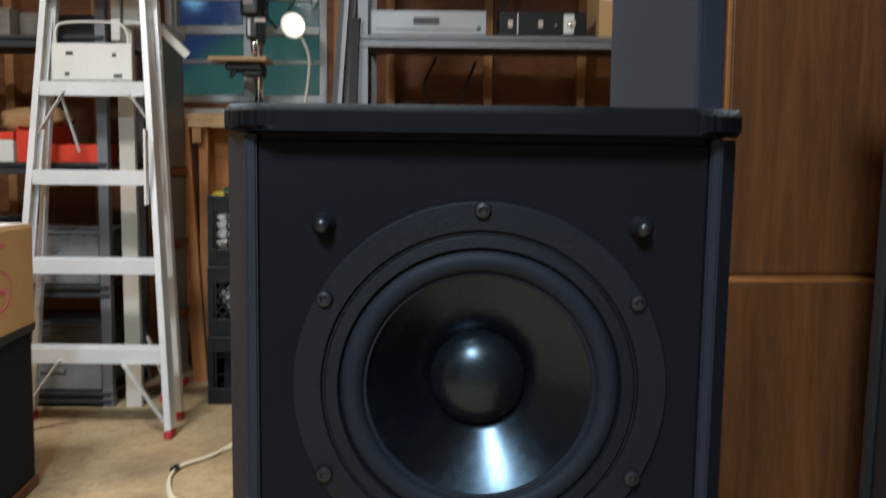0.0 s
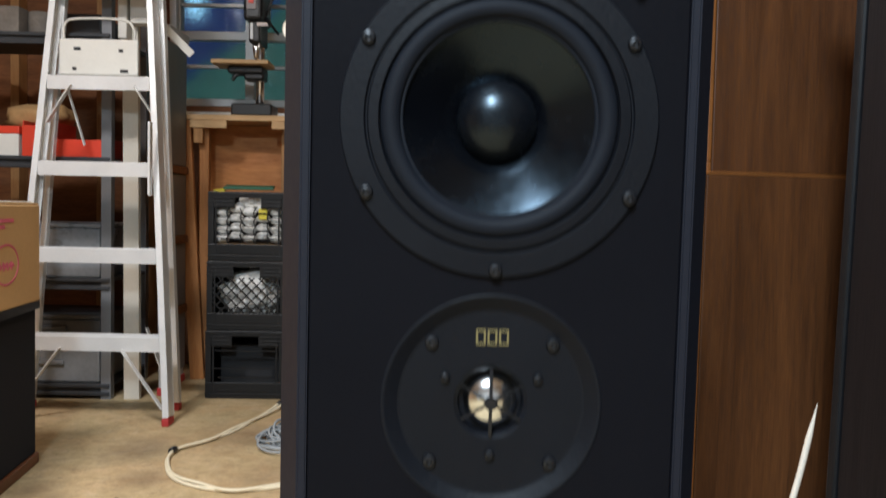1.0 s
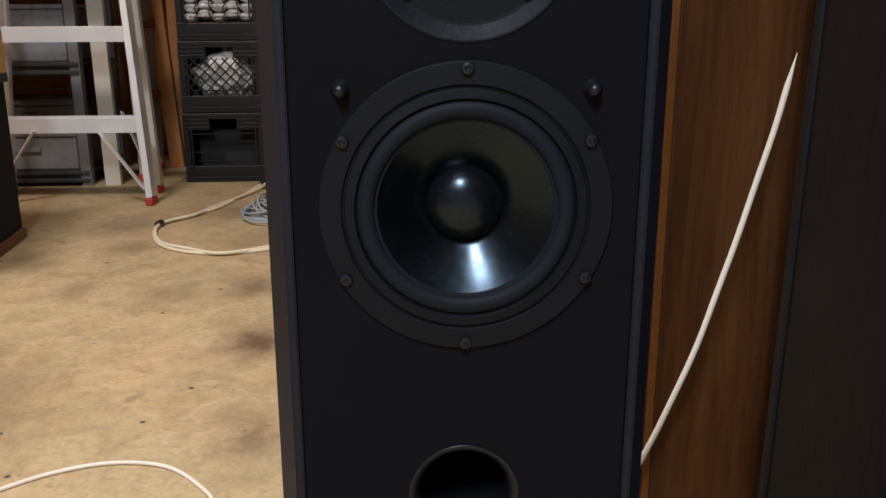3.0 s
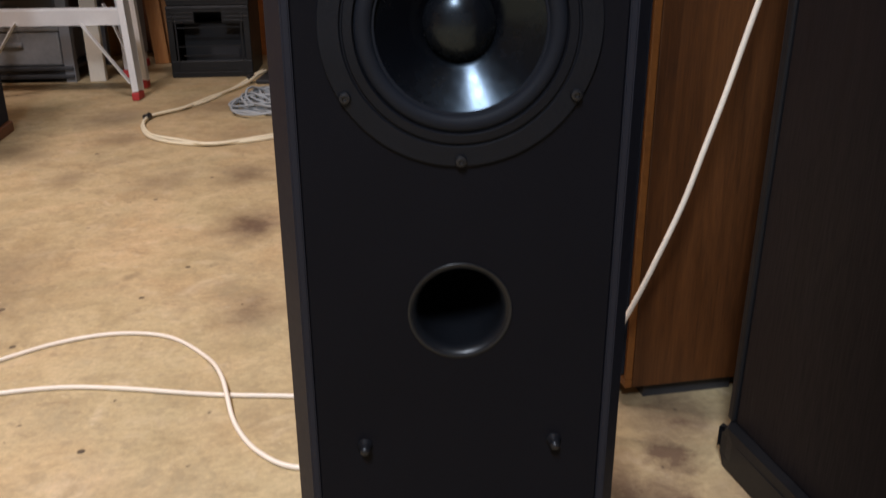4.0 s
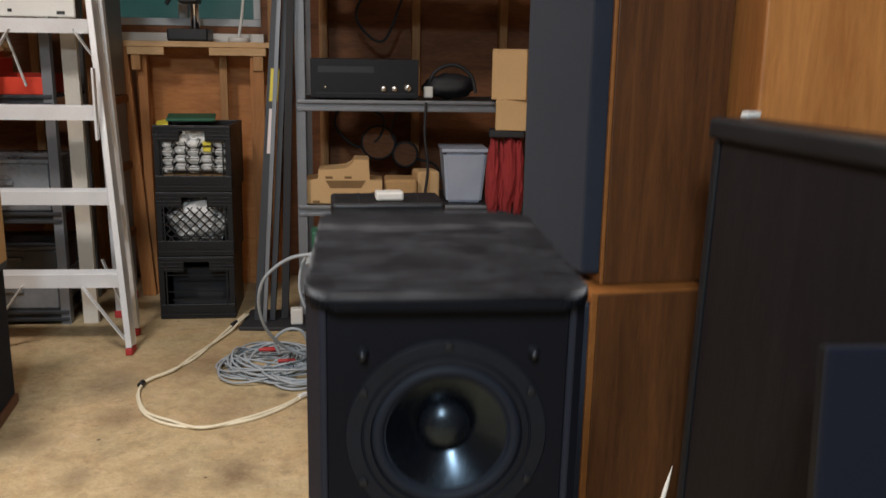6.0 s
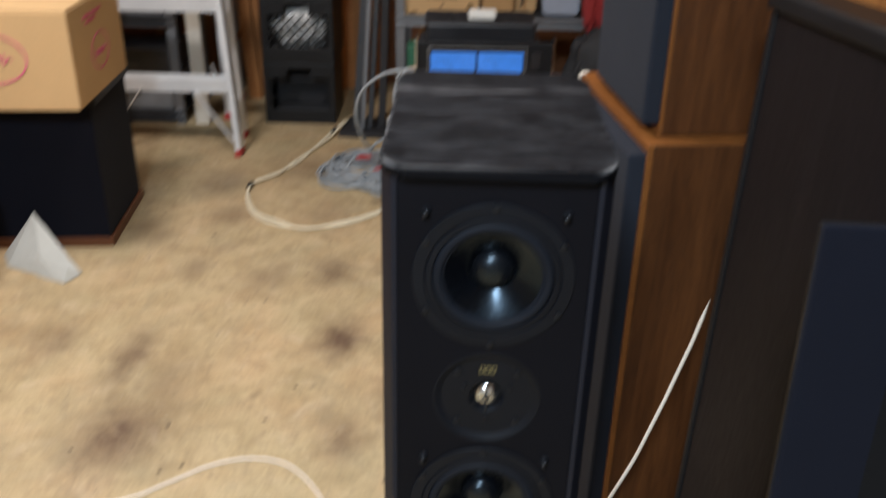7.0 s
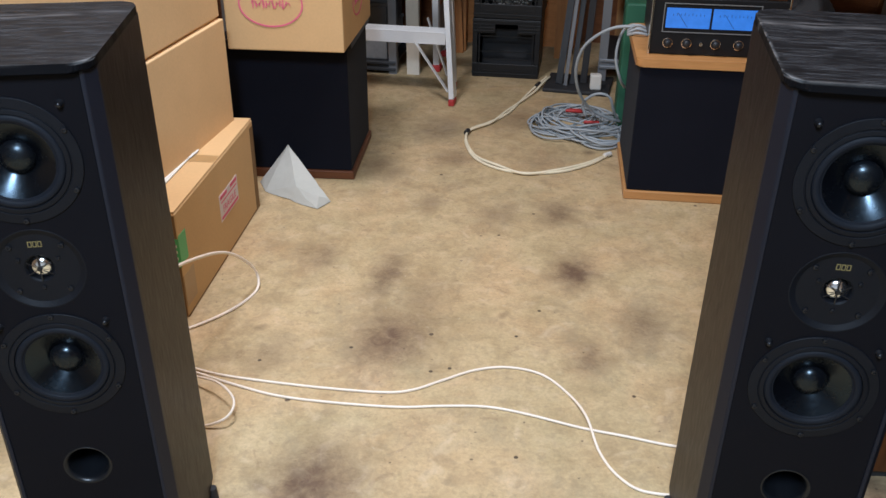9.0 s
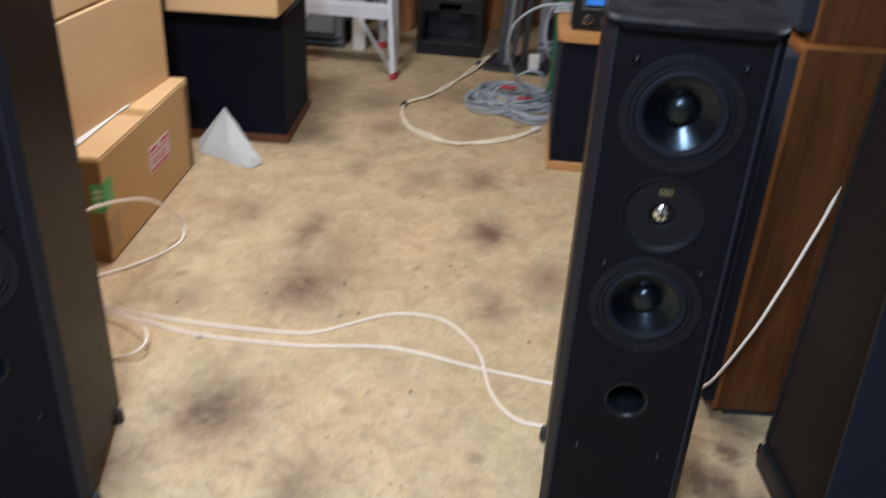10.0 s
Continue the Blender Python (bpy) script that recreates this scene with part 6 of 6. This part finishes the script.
single("cable_plug", cyl(B(), (-0.285, 2.075, 0.012), (-0.262, 2.10, 0.012), 0.0085, 14), M_WHITE_P, pose(0, 0, 0), "pale plug at the end of the cream cables", "plug")


def coil():
    c = thing("cable_coil", pose(-0.435, 2.40, 0), "flat coil of grey cable with red ends on the floor", "cable")
    random.seed(4)
    for k in range(22):
        rx, ry = 0.10 + 0.10 * random.random(), 0.085 + 0.105 * random.random()
        ox, oy = random.uniform(-0.025, 0.055), random.uniform(-0.035, 0.035)
        turn, n = random.uniform(-0.5, 0.5), 14
        pts = []
        for i in range(n + 1):
            a = 2 * math.pi * i / n + turn
            wob = 1 + 0.07 * math.sin(3 * a + k)
            pts.append((ox + rx * wob * math.cos(a), oy + ry * wob * math.sin(a), 0.007 + 0.0024 * k * (0.6 + 0.4 * math.sin(2 * a + k))))
        part("loop", tube(B(), pts, 0.0042, 4, 8), M_CORD_G, c, smooth=True)
    for k in range(9):
        rx, ry = 0.07 + 0.06 * random.random(), 0.05 + 0.06 * random.random()
        pts = [(0.13 + rx * math.cos(2 * math.pi * i / 12), -0.14 + ry * math.sin(2 * math.pi * i / 12), 0.006 + 0.0045 * k * (0.7 + 0.3 * math.sin(i + k))) for i in range(13)]
        part("loop", tube(B(), pts, 0.0042, 4, 8), M_CORD_G, c, smooth=True)
    for a, b in (((-0.02, 0.03, 0.055), (0.05, 0.045, 0.05)), ((0.06, -0.08, 0.05), (0.12, -0.07, 0.05)), ((-0.01, 0.055, 0.05), (0.04, 0.075, 0.045))):
        part("red_end", cyl(B(), a, b, 0.0065, 10), M_REDFOOT, c, "red cable end", True)
    return c


coil()
cable([(-0.185, 2.06, 0.487), (-0.235, 2.08, 0.494), (-0.300, 2.10, 0.480), (-0.360, 2.12, 0.440), (-0.402, 2.14, 0.385), (-0.418, 2.17, 0.300), (-0.400, 2.22, 0.200), (-0.350, 2.30, 0.110), (-0.28, 2.33, 0.07), (-0.235, 2.36, 0.05)], 0.0058, M_CORD_G, "grey cable rising from the coil to the amplifier stand", "grey cables")
cable([(-0.18, 2.09, 0.487), (-0.235, 2.11, 0.492), (-0.268, 2.12, 0.455), (-0.278, 2.12, 0.37), (-0.255, 2.13, 0.29), (-0.235, 2.20, 0.24)], 0.0052, M_CORD_G, "grey cable drooping behind the amplifier stand", "grey cables")
cable([(-0.235, 2.38, 0.04), (-0.262, 2.32, 0.10), (-0.285, 2.30, 0.165), (-0.335, 2.30, 0.175), (-0.385, 2.32, 0.13), (-0.37, 2.33, 0.07)], 0.0055, M_CORD_G, "loop of grey cable standing above the coil", "grey cables")
for k in range(3):
    cable([(-0.170, 2.0 + 0.03 * k, 0.486), (-0.215, 1.99 + 0.03 * k, 0.495 + 0.006 * k), (-0.248, 2.01 + 0.03 * k, 0.482)], 0.005, M_CORD_G, "short grey cable end on the oak top", "grey cables")
cable([(0.3502, 0.370, 0.592), (0.3425, 0.370, 0.556), (0.334, 0.370, 0.516), (0.320, 0.370, 0.462), (0.305, 0.370, 0.404), (0.288, 0.370, 0.345), (0.270, 0.370, 0.284), (0.245, 0.370, 0.218), (0.226, 0.370, 0.172), (0.203, 0.370, 0.128), (0.17, 0.372, 0.10), (0.12, 0.385, 0.07), (0.08, 0.42, 0.03)], 0.0031, M_CORD_W, "white cable hanging from the dark panel towards the tower", "hanging cable", 0.0, 8)

# ---- cords beside the window ----
for pts in ([(-0.600, 3.58, 2.49), (-0.590, 3.58, 2.10), (-0.598, 3.57, 1.90), (-0.640, 3.57, 1.74), (-0.690, 3.56, 1.66), (-0.720, 3.55, 1.60)],
            [(-0.570, 3.60, 2.49), (-0.575, 3.59, 1.95), (-0.610, 3.58, 1.72), (-0.600, 3.57, 1.64), (-0.570, 3.57, 1.70), (-0.560, 3.58, 1.90)]):
    single("hanging_cable", tube(B(), pts, 0.0045), M_BLACK_M, pose(0, 0, 0), "thin black cable hanging beside the window", "cable", "window cables", smooth=True)
